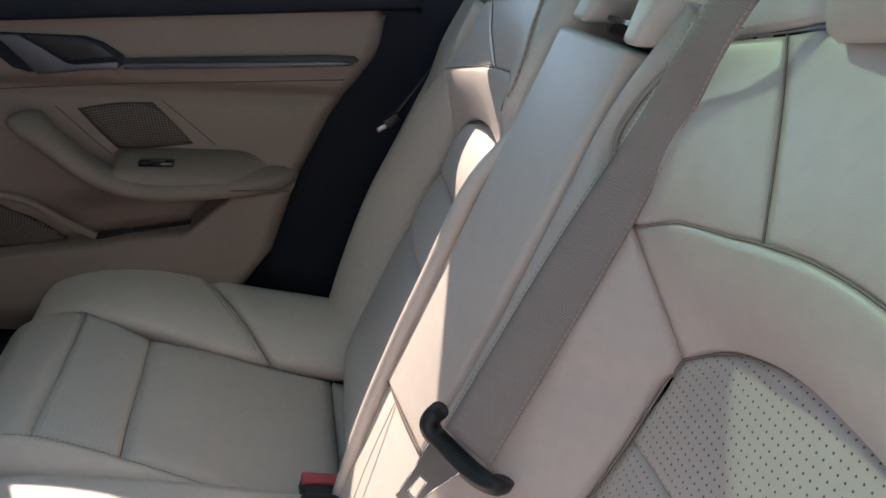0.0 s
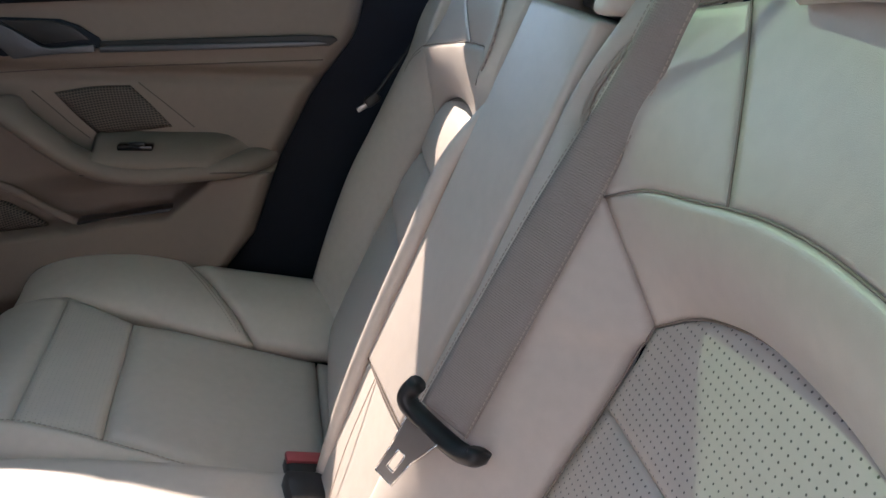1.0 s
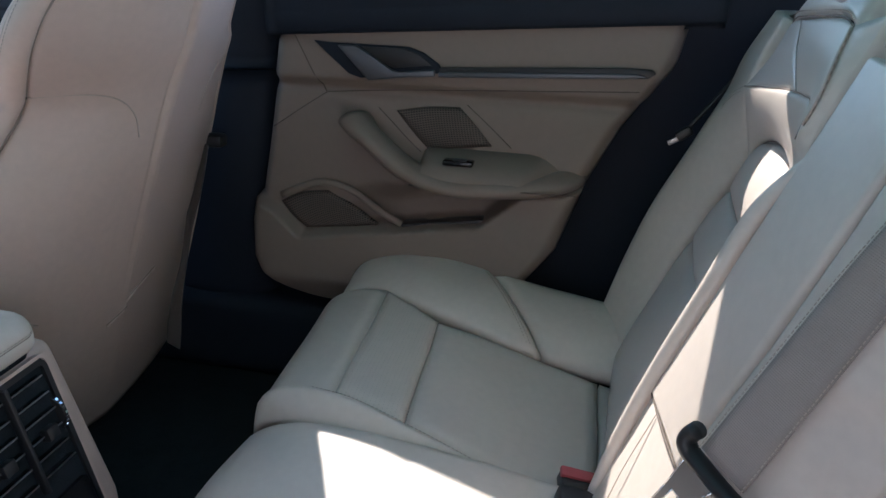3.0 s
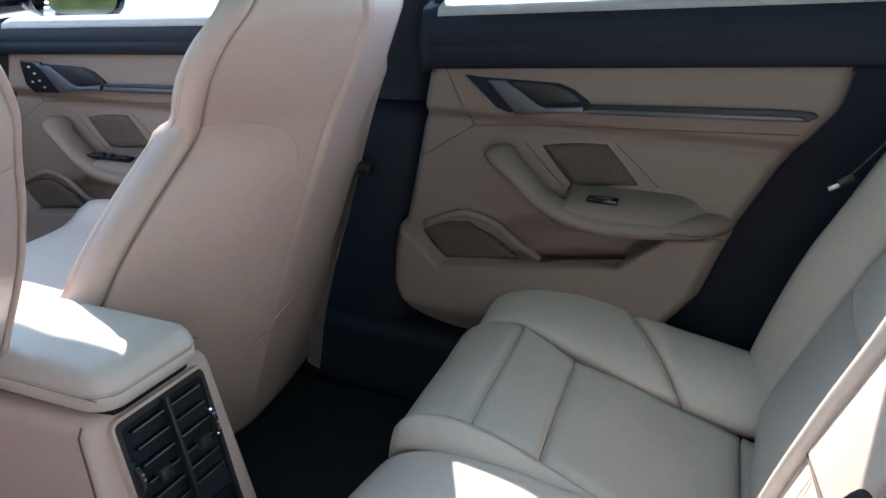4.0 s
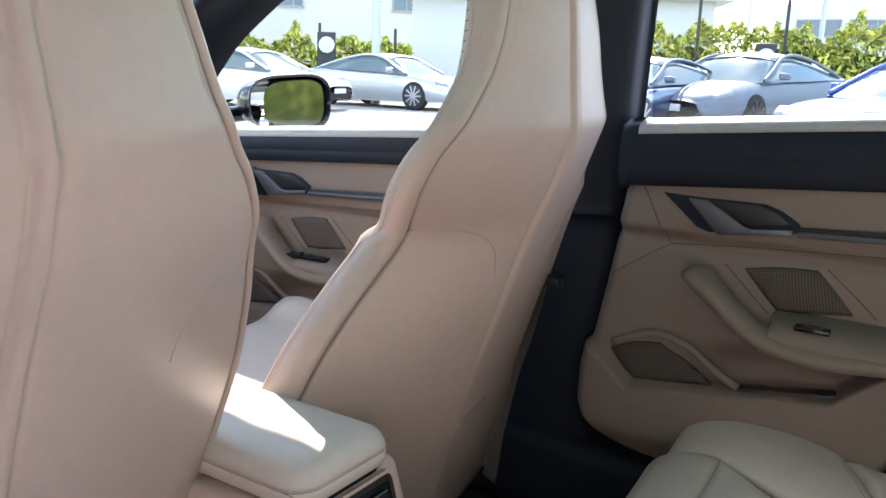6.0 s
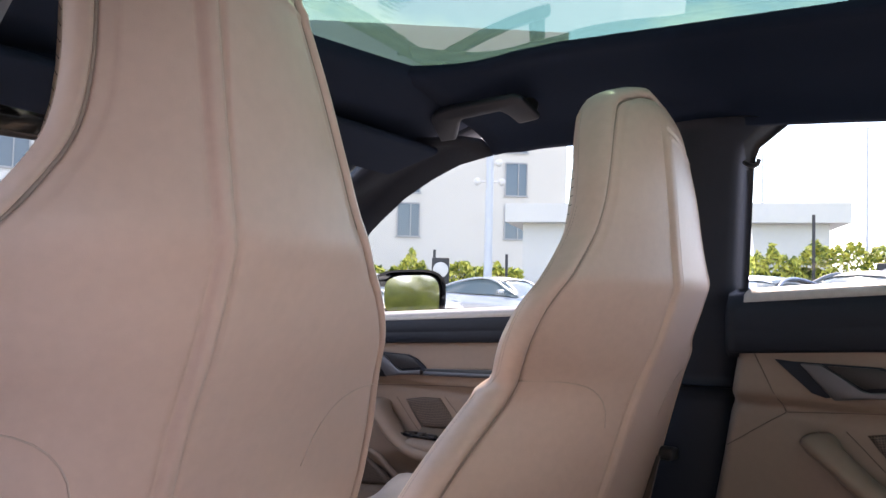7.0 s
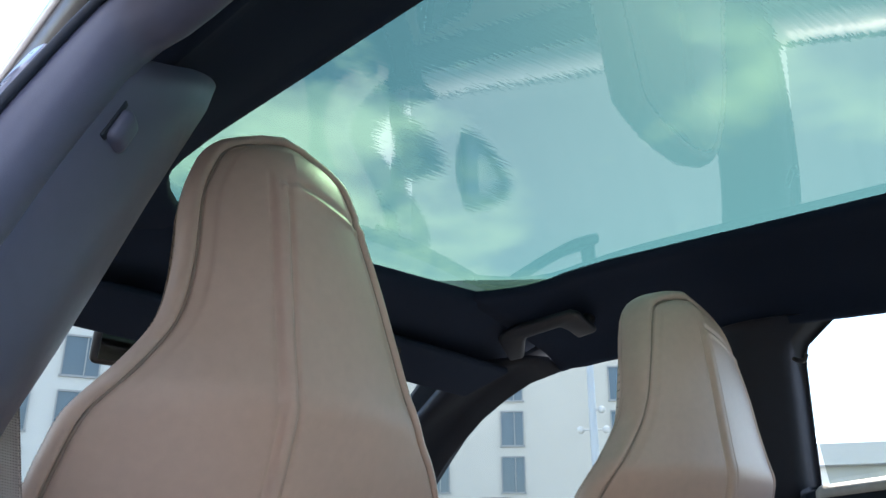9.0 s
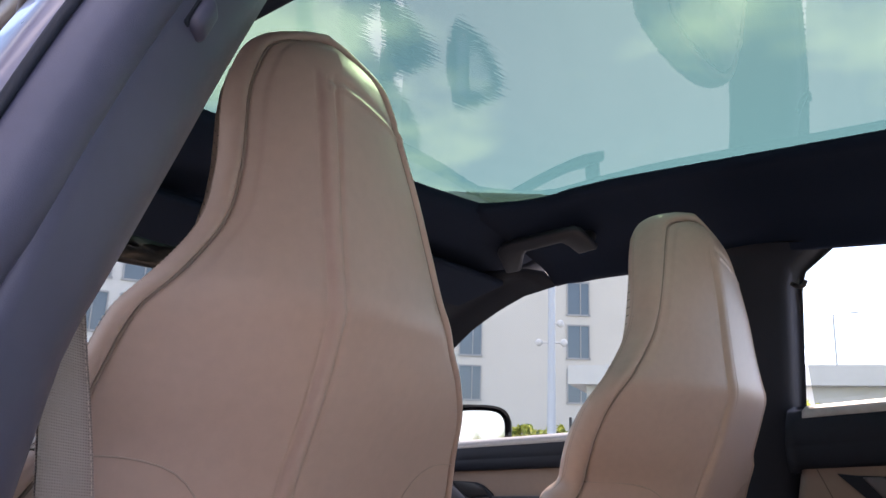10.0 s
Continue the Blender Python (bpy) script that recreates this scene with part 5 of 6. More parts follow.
rim_pts = [a0, a0.lerp(b0, 0.10) + tongue * 0.55, a0.lerp(b0, 0.12) + tongue, a0.lerp(b0, 0.68) + tongue, a0.lerp(b0, 0.74) + tongue * 0.55, b0]
hole_pts = [a0.lerp(b0, 0.30) + tongue * 0.48, a0.lerp(b0, 0.30) + tongue * 0.82, a0.lerp(b0, 0.54) + tongue * 0.82, a0.lerp(b0, 0.54) + tongue * 0.48]
ro, ho = [bm.verts.new(p) for p in rim_pts], [bm.verts.new(p) for p in hole_pts]
for f in ((0, 1, "h0"), (1, 2, "h1", "h0"), (2, 3, "h2", "h1"), (3, 4, "h3", "h2"), (4, 5, "h3"), (5, 0, "h0", "h3")):
    bm.faces.new([ho[int(k[1])] if isinstance(k, str) else ro[k] for k in f])
ext = bmesh.ops.extrude_face_region(bm, geom=list(bm.faces))["geom"]
bmesh.ops.translate(bm, verts=[g for g in ext if isinstance(g, bmesh.types.BMVert)], vec=(-0.0012, 0.0018, 0))
bmesh.ops.recalc_face_normals(bm, faces=bm.faces)
metal = part("metal_tongue", bm, steel, belt, "steel belt tongue", smooth=False)
for ring in (rim_pts[:4] + rim_pts[4:], hole_pts + hole_pts[:1]):
    for u, v in zip(ring, ring[1:]):
        cord("rounded_edge", [tuple(u + Vector((-0.0008, 0.0014, 0))), tuple(v + Vector((-0.0008, 0.0014, 0)))], 0.0009, chrome, metal, n=4, sides=6)

# belt of the far rear place, parked against the rear pillar
rbelt = thing("seat_belt", "dark rear seat belt with its tongue at the rear pillar", "seat belt", (0.60, 0.0, 0.70))
cord("strap", [(0.640, -0.10, 0.93), (0.632, -0.05, 0.860), (0.628, -0.01, 0.805), (0.625, 0.012, 0.775)], 0.0035, plastic, rbelt)
bm = bmesh.new()
box(bm, (0.624, 0.016, 0.768), (0.010, 0.026, 0.016), (-35, 0, 0))
part("belt_tongue", bm, plastic, rbelt, bevel=0.004)
bm = bmesh.new()
box(bm, (0.622, 0.031, 0.756), (0.003, 0.018, 0.008), (-32, 0, 0))
part("metal_tongue", bm, steel, rbelt, bevel=0.001)


# ---------------------------------------------------------------- console between the front seats
con = thing("centre_console", "beige leather centre console with rear air vents", "console", (-0.065, 0.9, 0.25))
CX = -0.046
bm = bmesh.new()
outline = [(0.728, 0.606), (0.672, 0.40), (0.668, 0.24), (1.60, 0.24), (1.60, 0.54), (1.20, 0.60)]
sides = []
for s in (-1, 1):
    sides.append([bm.verts.new((CX + s * (0.100 + 0.06 * max(0, 0.60 - z)), y, z)) for y, z in outline])
bm.faces.new(sides[0])
bm.faces.new(sides[1][::-1])
for k in range(len(outline)):
    j = (k + 1) % len(outline)
    bm.faces.new((sides[0][j], sides[0][k], sides[1][k], sides[1][j]))
bmesh.ops.recalc_face_normals(bm, faces=bm.faces)
part("console_body", bm, leather_shell, con, bevel=0.014, segments=4)
def lid_ring(inset, z, n=8):
    """One level of the console lid: a round-cornered outline."""
    r0 = 0.034 - min(inset, 0.024)
    ring = []
    for sx, sy, a0 in ((1, 1, 0), (-1, 1, 90), (-1, 0, 180), (1, 0, 270)):
        cx, cy = CX + sx * (0.083 - inset - r0), 1.09 - inset - r0 if sy else 0.716 + inset + r0
        for k in range(n + 1):
            a = radians(a0 + 90 * k / n)
            ring.append((cx + r0 * math.cos(a), cy + r0 * math.sin(a), z - 0.010 * max(0.0, cy - 1.0)))
    return ring


def stack(name, levels, mat, parent):
    """A closed solid from rings laid over one another."""
    rings = [lid_ring(*lv) for lv in levels]
    n = len(rings[0])
    faces = [(i * n + k, i * n + (k + 1) % n, (i + 1) * n + (k + 1) % n, (i + 1) * n + k) for i in range(len(rings) - 1) for k in range(n)]
    faces += [tuple(range(n))[::-1], tuple((len(rings) - 1) * n + k for k in range(n))]
    return mesh(name, [v for ring in rings for v in ring], faces, mat, parent)


stack("lid_gap", [(0.010, 0.600), (0.010, 0.612)], carpet_m, con)
stack("armrest_lid", [(0.012, 0.6095), (0.003, 0.6105), (0.0, 0.614), (0.0, 0.621), (0.0, 0.6265), (0.0016, 0.6275), (0.0005, 0.6287), (0.0015, 0.634), (0.005, 0.641), (0.011, 0.647), (0.019, 0.651), (0.030, 0.6532), (0.045, 0.6540), (0.062, 0.6545)], leather, con)
seam = lid_ring(0.0012, 0.6276)
cord("lid_seam", seam + seam[:1], 0.0006, seam_m, con, n=240)
stitches("lid_stitching", lid_ring(-0.0002, 0.6315), con, r=0.0004, length=0.003, pitch=0.0048, mat=piping_m)


def face_at(x, f, out=0.0):
    """A point on the console's sloping rear face; f runs from the top down."""
    return (CX + x, 0.7245 - 0.056 * f - 0.96 * out, 0.603 - 0.205 * f + 0.26 * out)


def face_plate(name, x0, x1, f0, f1, out, deep, mat, parent, label="", r=0.012, hollow=0.0):
    """A round-cornered plate on the sloping face; hollow leaves only a rim of that width."""
    def ring(m):
        pts = []
        rr = max(r - m, 0.001)
        for cx, cf, a0 in ((x1 - m - rr, f0 + (m + rr) / 0.212, 0), (x0 + m + rr, f0 + (m + rr) / 0.212, 90), (x0 + m + rr, f1 - (m + rr) / 0.212, 180), (x1 - m - rr, f1 - (m + rr) / 0.212, 270)):
            for k in range(6):
                a = radians(a0 + 18 * k)
                pts.append((cx + rr * math.cos(a), cf - rr * math.sin(a) / 0.212))
        return pts
    o = ring(0)
    n = len(o)
    if hollow:
        i = ring(hollow)
        verts = [face_at(*k, out) for k in o] + [face_at(*k, out) for k in i] + [face_at(*k, out - deep) for k in o] + [face_at(*k, out - deep) for k in i]
        faces = []
        for k in range(n):
            j = (k + 1) % n
            faces += [(k, j, n + j, n + k), (2 * n + k, 2 * n + j, j, k), (n + k, n + j, 3 * n + j, 3 * n + k)]
    else:
        verts = [face_at(*k, out) for k in o] + [face_at(*k, out - deep) for k in o]
        faces = [tuple(range(n))] + [(n + k, n + (k + 1) % n, (k + 1) % n, k) for k in range(n)]
    return mesh(name, verts, faces, mat, parent, label, smooth=False)


vent = face_plate("vent_panel", -0.074, 0.074, 0.03, 1.1, 0.001, 0.02, carpet_m, con, "black air vent panel")
face_plate("vent_frame", -0.077, 0.077, 0.02, 1.12, 0.005, 0.012, leather_shell, vent, hollow=0.004)
face_plate("vent_rim", -0.073, 0.073, 0.04, 1.10, 0.005, 0.010, plastic, vent, hollow=0.007)
for s in (-1, 1):
    for k in range(6):
        f = 0.115 + k * 0.095
        bm = bmesh.new()
        box(bm, face_at(s * 0.031, f, 0.004), (0.050, 0.010, 0.0016), (-12, 0, 0))
        slat = part("slat", bm, gloss_black, vent, bevel=0.0006)
        bm = bmesh.new()
        box(bm, face_at(s * 0.031, f, 0.0094), (0.049, 0.0010, 0.0017), (-12, 0, 0))
        part("slat_edge", bm, steel, slat)
    bm = bmesh.new()
    box(bm, face_at(s * 0.034, 0.40, 0.010), (0.018, 0.012, 0.015), (-15.3, 0, 0))
    part("slider", bm, plastic, vent, bevel=0.002)
    bm = bmesh.new()
    cylinder(bm, face_at(s * 0.0635 - 0.003, 0.36, -0.012), face_at(s * 0.0635 + 0.003, 0.36, -0.012), 0.024, n=28)
    wheel = part("thumb_wheel", bm, plastic, vent, bevel=0.001)
    for k in range(7):
        a = radians(-42 + k * 14 + 15)
        bm = bmesh.new()
        c0 = Vector(face_at(s * 0.0635, 0.36, -0.012)) + Vector((0, -math.cos(a) * 0.0243, math.sin(a) * 0.0243))
        box(bm, c0, (0.0035, 0.0015, 0.0030), (math.degrees(-a), 0, 0))
        part("rib", bm, chrome, wheel)
bm = bmesh.new()
box(bm, face_at(0, 0.36, 0.009), (0.006, 0.010, 0.128), (-15.3, 0, 0))
part("vent_divider", bm, plastic, vent, bevel=0.0015)
face_plate("climate_panel", -0.062, 0.062, 0.74, 1.06, 0.0065, 0.006, gloss_black, vent, r=0.006)
cord("body_seam", [(CX - 0.0985, 0.734, 0.605), (CX - 0.1005, 0.737, 0.598), (CX - 0.1025, 0.734, 0.585), (CX - 0.105, 0.726, 0.56), (CX - 0.1085, 0.713, 0.51), (CX - 0.112, 0.701, 0.46), (CX - 0.118, 0.690, 0.38)], 0.0012, gap_dark, con)

# ---------------------------------------------------------------- fixtures
grab_m = material("dark grab handle plastic", (0.014, 0.018, 0.028), 0.5, vary=0.1, spec=0.4)
grab = thing("grab_handle", "black fold-down grab handle on the headliner", "grab handle", (0.49, 1.10, 1.30))
HANG = Vector((-0.495, 0.0, -0.869))          # out of the sloping headliner
DOWN = Vector((0.869, 0.0, -0.495))           # down along its slope


def on_liner(y, d, out):
    """A point over the sloping headliner; d runs down the slope."""
    return Vector((0.485, y + 0.008, 1.303)) + DOWN * (d - 0.026) + HANG * out


bar = [(1.236, 0.046), (1.214, -0.022), (1.190, -0.036), (1.160, -0.042), (1.000, -0.046), (0.984, -0.036), (0.977, 0.020), (1.026, 0.026), (1.034, -0.002), (1.044, -0.014), (1.140, -0.008), (1.156, 0.002), (1.196, 0.046)]
bm = bmesh.new()
base = [bm.verts.new(on_liner(y, d, 0.004)) for y, d in bar]
bm.faces.new(base)
raised = bmesh.ops.extrude_face_region(bm, geom=list(bm.faces))["geom"]
bmesh.ops.translate(bm, verts=[g for g in raised if isinstance(g, bmesh.types.BMVert)], vec=HANG * 0.015)
bmesh.ops.recalc_face_normals(bm, faces=bm.faces)
part("handle_bar", bm, grab_m, grab, bevel=0.006, segments=3)
for y, d in ((1.212, 0.030), (1.002, 0.010)):
    bm = bmesh.new()
    cylinder(bm, on_liner(y, d, -0.02), on_liner(y, d, 0.012), 0.014, n=16)
    part("handle_foot", bm, plastic, grab, bevel=0.003)
visor = thing("sun_visor", "black cloth sun visor folded against the roof", "sun visor", (0.36, 1.36, 1.27))
bm = bmesh.new()
box(bm, (0.34, 1.345, 1.262), (0.36, 0.15, 0.016), (-14, 4, 0))
part("visor_panel", bm, headliner_m, visor, bevel=0.007, segments=3)
bm = bmesh.new()
cylinder(bm, (0.175, 1.300, 1.272), (0.225, 1.300, 1.270), 0.008, n=12)
part("visor_clip", bm, plastic, visor)
copy_thing(visor, pose(-0.36, 1.36, 1.27))
mirror = thing("rear_view_mirror", "black rear-view mirror below the roof console", "mirror", (-0.2, 1.5, 1.24))
bm = bmesh.new()
box(bm, (-0.20, 1.52, 1.238), (0.22, 0.028, 0.068), (8, 0, 0))
part("mirror_housing", bm, plastic, mirror, bevel=0.026, segments=5)
bm = bmesh.new()
box(bm, (-0.20, 1.505, 1.236), (0.20, 0.004, 0.052), (8, 0, 0))
part("mirror_glass", bm, gloss_black, mirror, bevel=0.0015)
bm = bmesh.new()
box(bm, (-0.19, 1.42, 1.292), (0.24, 0.16, 0.030), (-14, 0, 0))
part("roof_console", bm, headliner_m, mirror, bevel=0.010, segments=3)
hook = thing("coat_hook", "small black coat hook on the pillar", "hook", (0.575, 0.645, 1.19))
cord("hook_body", [(0.592, 0.655, 1.200), (0.580, 0.640, 1.192), (0.572, 0.628, 1.190), (0.570, 0.622, 1.200)], 0.004, plastic, hook)
# belt height adjuster on the driver's pillar
adj = thing("belt_adjuster", "black belt height button on the pillar", "button", (-0.643, 0.504, 1.142))
out = Vector((0.73, -0.62, -0.30)).normalized()
along = Vector((0.38, 0.0, 0.92)).normalized()
side_way = along.cross(out).normalized()
turned = Matrix((side_way, out, out.cross(side_way))).transposed().to_4x4()
for name, wide, high, deep, lift, mat in (("button_rim", 0.026, 0.033, 0.003, -0.004, black_soft), ("button", 0.021, 0.028, 0.014, -0.002, trim_lit)):
    bm = bmesh.new()
    bmesh.ops.create_cube(bm, size=1, matrix=Matrix.Translation(Vector((-0.643, 0.504, 1.142)) + out * lift) @ turned @ Matrix.Diagonal((wide, deep, high, 1)))
    part(name, bm, mat, adj, bevel=0.0065 if name == "button" else 0.0014, segments=5)
# passenger's belt beside the front seat
pbelt = thing("front_belt", "taupe front seat belt beside the pillar, shade in its colour", "seat belt", (0.57, 0.80, 0.40))
sheet("webbing", [[(x - 0.008 * w, y + 0.016 * (1 - w), z), (x, y + 0.016 - 0.006 * (1 - w), z), (x + 0.008 * w, y + 0.016 + 0.016 * w, z)] for x, y, z, w in ((0.572, 0.785, 0.70, 1.0), (0.545, 0.790, 0.62, 0.8), (0.518, 0.794, 0.56, 0.5), (0.498, 0.796, 0.51, 0.45), (0.474, 0.80, 0.455, 0.75), (0.455, 0.80, 0.405, 1.05), (0.448, 0.80, 0.375, 1.0))], shaded_webbing, pbelt, nu=36, nv=8, edge=0.001, thick=0.002)
bm = bmesh.new()
box(bm, (0.60, 0.80, 0.70), (0.03, 0.05, 0.022))
part("belt_guide", bm, plastic, pbelt, bevel=0.006)
# driver's belt between the pillar and the seat
dbelt = thing("front_belt", "taupe front seat belt hanging between pillar and driver's seat", "seat belt", (-0.64, 0.63, 0.70))
sheet("webbing", [[(x, 0.622, z), (x1, 0.634, z - 0.004)] for x, x1, z in ((-0.700, -0.658, 1.06), (-0.676, -0.640, 0.96), (-0.662, -0.620, 0.85), (-0.652, -0.606, 0.70), (-0.65, -0.60, 0.55))], webbing, dbelt, nu=30, nv=6, edge=0.001, thick=0.002, flip=True)

for k in (0.0, 1.0):
    stitches("edge_stitching", [(x + (x1 - x) * k, 0.621 + 0.012 * k, z - 0.004 * k) for x, x1, z in ((-0.700, -0.658, 1.06), (-0.676, -0.640, 0.96), (-0.662, -0.620, 0.85), (-0.652, -0.606, 0.70))], dbelt, r=0.0004, length=0.003, pitch=0.0045, mat=piping_m)
# buckles
buckle = thing("belt_buckle", "black belt buckle with a red release button", "belt buckle", (0.15, 0.12, 0.44))
bm = bmesh.new()
box(bm, (0.150, 0.114, 0.444), (0.030, 0.054, 0.020), (15, -10, 10))
part("buckle_body", bm, plastic, buckle, bevel=0.005)
bm = bmesh.new()
box(bm, (0.154, 0.118, 0.4560), (0.016, 0.044, 0.008), (15, -10, 10))
part("release_button", bm, red_plastic, buckle, bevel=0.003)
buckle2 = thing("belt_buckle", "black belt buckle standing beside the middle cushion", "belt buckle", (0.09, 0.1, 0.47))
bm = bmesh.new()
box(bm, (0.083, 0.110, 0.461), (0.046, 0.058, 0.03), (15, 0, 10))
part("buckle_body", bm, plastic, buckle2, bevel=0.006)
# door mirror outside
wing = thing("door_mirror", "dark door mirror outside the passenger window", "door mirror", (0.95, 1.85, 0.85))
def rounded(cx, cz, w, h, n=40):
    """Points round a soft-cornered oblong."""
    out = []
    for a in np.linspace(0, 2 * math.pi, n, endpoint=False):
        ca, sa = math.cos(a), math.sin(a)
        r = (abs(ca) ** 3.6 + abs(sa) ** 3.6) ** (-1 / 3.6)
        out.append((cx + w * ca * r, cz + h * sa * r * (1.0 + 0.10 * ca)))
    return out


rows = []
for t in np.linspace(0, 1, 9):
    k = math.cos(math.pi * 0.5 * t) ** 0.5 if t < 1 else 0.05
    ring = rounded(0.952, 0.958, 0.150 * (0.35 + 0.65 * k), 0.068 * (0.30 + 0.70 * k))
    rows.append([(x, 1.75 + 0.12 * t, z) for x, z in ring + ring[:1]])
sheet("mirror_housing", None, gloss_black, wing, grid=rows, roll="", thick=0.006, flip=True)
mirror_m = material("mirror glass", (0.6, 0.62, 0.64), 0.02, metal=1.0, vary=0.0)
ring = rounded(0.970, 0.956, 0.118, 0.060)
mesh("mirror_glass", [(x, 1.757 + (x - 0.945) * 0.02 + (z - 0.956) * 0.028, z) for x, z in ring], [tuple(range(len(ring)))], mirror_m, wing, smooth=False)
cord("mirror_arm", [(0.70, 1.90, 0.91), (0.82, 1.88, 0.92), (0.93, 1.86, 0.93)], 0.022, gloss_black, wing)

# ---------------------------------------------------------------- outside
asphalt = material("sunlit asphalt", (0.34, 0.325, 0.305), 0.9, vary=0.10, scale=0.6)
white_wall = material("white render", (0.58, 0.58, 0.57), 0.85, vary=0.04, scale=0.5)
cream_wall = material("cream render", (0.56, 0.54, 0.50), 0.85, vary=0.05, scale=0.4)
window_dark = material("window glass", (0.10, 0.14, 0.18), 0.15, vary=0.05)
frame_grey = material("grey window frame", (0.30, 0.31, 0.32), 0.6)
pole_grey = material("galvanised pole", (0.45, 0.48, 0.52), 0.5, metal=0.3)
hedge_m = material("hedge leaves", (0.16, 0.20, 0.035), 0.6, vary=0.5, scale=3.0)
ground_me = mesh("ground", [(-400, -400, 0), (400, -400, 0), (400, 400, 0), (-400, 400, 0)], [(0, 1, 2, 3)], asphalt, smooth=False)
tagged(ground_me, "pale sunlit car park asphalt", "ground", kind="structure")


def at_az(az, far):
    return Vector((far * math.cos(radians(az)), far * math.sin(radians(az)), 0))


# unseen plain wall, added on the open door's side to block and bounce light
shade_wall = material("unseen bounce wall", (0.28, 0.26, 0.245), 0.9, vary=0.08, scale=0.8)
wall_bm = bmesh.new()
box(wall_bm, (-3.1, -2.2, 1.7), (0.2, 12.0, 3.4))
tagged(part("bounce_wall_west", wall_bm, shade_wall, None, bevel=0.01), "unseen added wall that blocks and bounces light at the open door", "wall", kind="structure")


def tangent(az):
    return Vector((math.sin(radians(az)), -math.cos(radians(az)), 0))


def building(name, label, az0, az1, far, height, depth, wall_m, columns, tops, win=(1.5, 2.3), roof_over=0.0):
    """A block whose front faces the car park; columns: azimuths of window columns, tops: heights of their upper edges."""
    mid = (az0 + az1) / 2
    n = at_az(mid, 1.0)
    t = tangent(mid)

    def on_front(az):
        d = at_az(az, 1.0)
        return d * (far / d.dot(n))

    a, b = on_front(az1), on_front(az0)
    ob = thing(name, label, "building", tuple(a))
    bm = bmesh.new()
    quad = [a, b, b + n * depth, a + n * depth]
    low = [bm.verts.new(v) for v in quad]
    high = [bm.verts.new(v + Vector((0, 0, height))) for v in quad]
    bm.faces.new(high)
    bm.faces.new(low[::-1])
    for k in range(4):
        j = (k + 1) % 4
        bm.faces.new((low[k], low[j], high[j], high[k]))
    bmesh.ops.recalc_face_normals(bm, faces=bm.faces)
    part("wall", bm, wall_m, ob, smooth=False)
    bm = bmesh.new()
    c = (a + b) / 2 + n * (depth / 2 - roof_over / 2) + Vector((0, 0, height + 0.15 if not roof_over else height - 0.1))
    box(bm, c, ((b - a).length + 2 * roof_over, depth + roof_over, 0.3 if not roof_over else 0.7), (0, 0, math.degrees(math.atan2(t.y, t.x))))
    part("roof", bm, white_wall, ob, smooth=False)
    yaw = math.degrees(math.atan2(t.y, t.x))
    for az in columns:
        for top in tops:
            c = on_front(az) + Vector((0, 0, top - win[1] / 2))
            bm = bmesh.new()
            for dx, dz, w, h in ((0, win[1] / 2, win[0], 0.10), (0, -win[1] / 2, win[0] + 0.2, 0.12), (-win[0] / 2, 0, 0.08, win[1]), (win[0] / 2, 0, 0.08, win[1]), (0.1 * win[0], 0, 0.07, win[1])):
                box(bm, c + t * dx + Vector((0, 0, dz)) - n * 0.04, (w, 0.14, h), (0, 0, yaw))
            w_ob = part("window", bm, frame_grey, ob, smooth=False)
            bm = bmesh.new()
            box(bm, c - n * 0.01, (win[0] - 0.06, 0.06, win[1] - 0.06), (0, 0, yaw))
            part("pane", bm, window_dark, w_ob, smooth=False)
    return ob


building("apartment_block", "cream rendered apartment block with tall grey windows", 33.2, 58.0, 56.0, 19.0, 14.0, cream_wall, (36.7, 44.2, 49.3, 54.0), (15.9, 12.9, 9.9, 6.9))
building("apartment_block", "pale apartment block seen past the windscreen", 64.0, 84.0, 48.0, 17.0, 12.0, white_wall, (67.0, 70.0, 73.2, 77.0, 80.0), (15.0, 12.0, 9.0, 6.0), (1.9, 2.2))
building("low_building", "low white flat-roofed building behind the cars", 16.6, 36.6, 31.0, 4.1, 8.0, white_wall, (), (), roof_over=0.6)
building("far_building", "distant white low office building", -2.0, 12.6, 78.0, 7.0, 12.0, white_wall, (1.0, 4.0, 7.0, 10.0), (6.0,), (3.5, 1.4))


def leaves(name, label, az0, az1, far, height, depth, count, seed):
    """A hedge: many single leaves in an uneven band, over a solid core coloured as shade."""
    r = random.Random(seed)
    verts, faces = [], []
    for _ in range(count):
        az = r.uniform(az0, az1)
        top = height * (0.80 + 0.28 * noise.noise(Vector((az * 0.55, seed, 0))) + 0.16 * noise.noise(Vector((az * 2.3, seed, 5))))
        d = far + r.random() ** 1.5 * depth
        c = at_az(az, d) + Vector((0, 0, top * (1 - r.random() ** 1.8 * 0.97)))
        size = r.uniform(0.07, 0.15)
        m = Euler((r.uniform(-1.2, 1.2), r.uniform(-1.2, 1.2), r.uniform(0, 6.3))).to_matrix()
        i = len(verts)
        for x, y, z in ((-1, 0, 0), (0, -0.45, 0.1), (1.2, 0, -0.1), (0, 0.45, 0.1)):
            verts.append(tuple(c + m @ Vector((x * size, y * size, z * size))))
        faces.append((i, i + 1, i + 2, i + 3))
    return tagged(mesh(name, verts, faces, hedge_m, smooth=False), label, "hedge", kind="stuff")


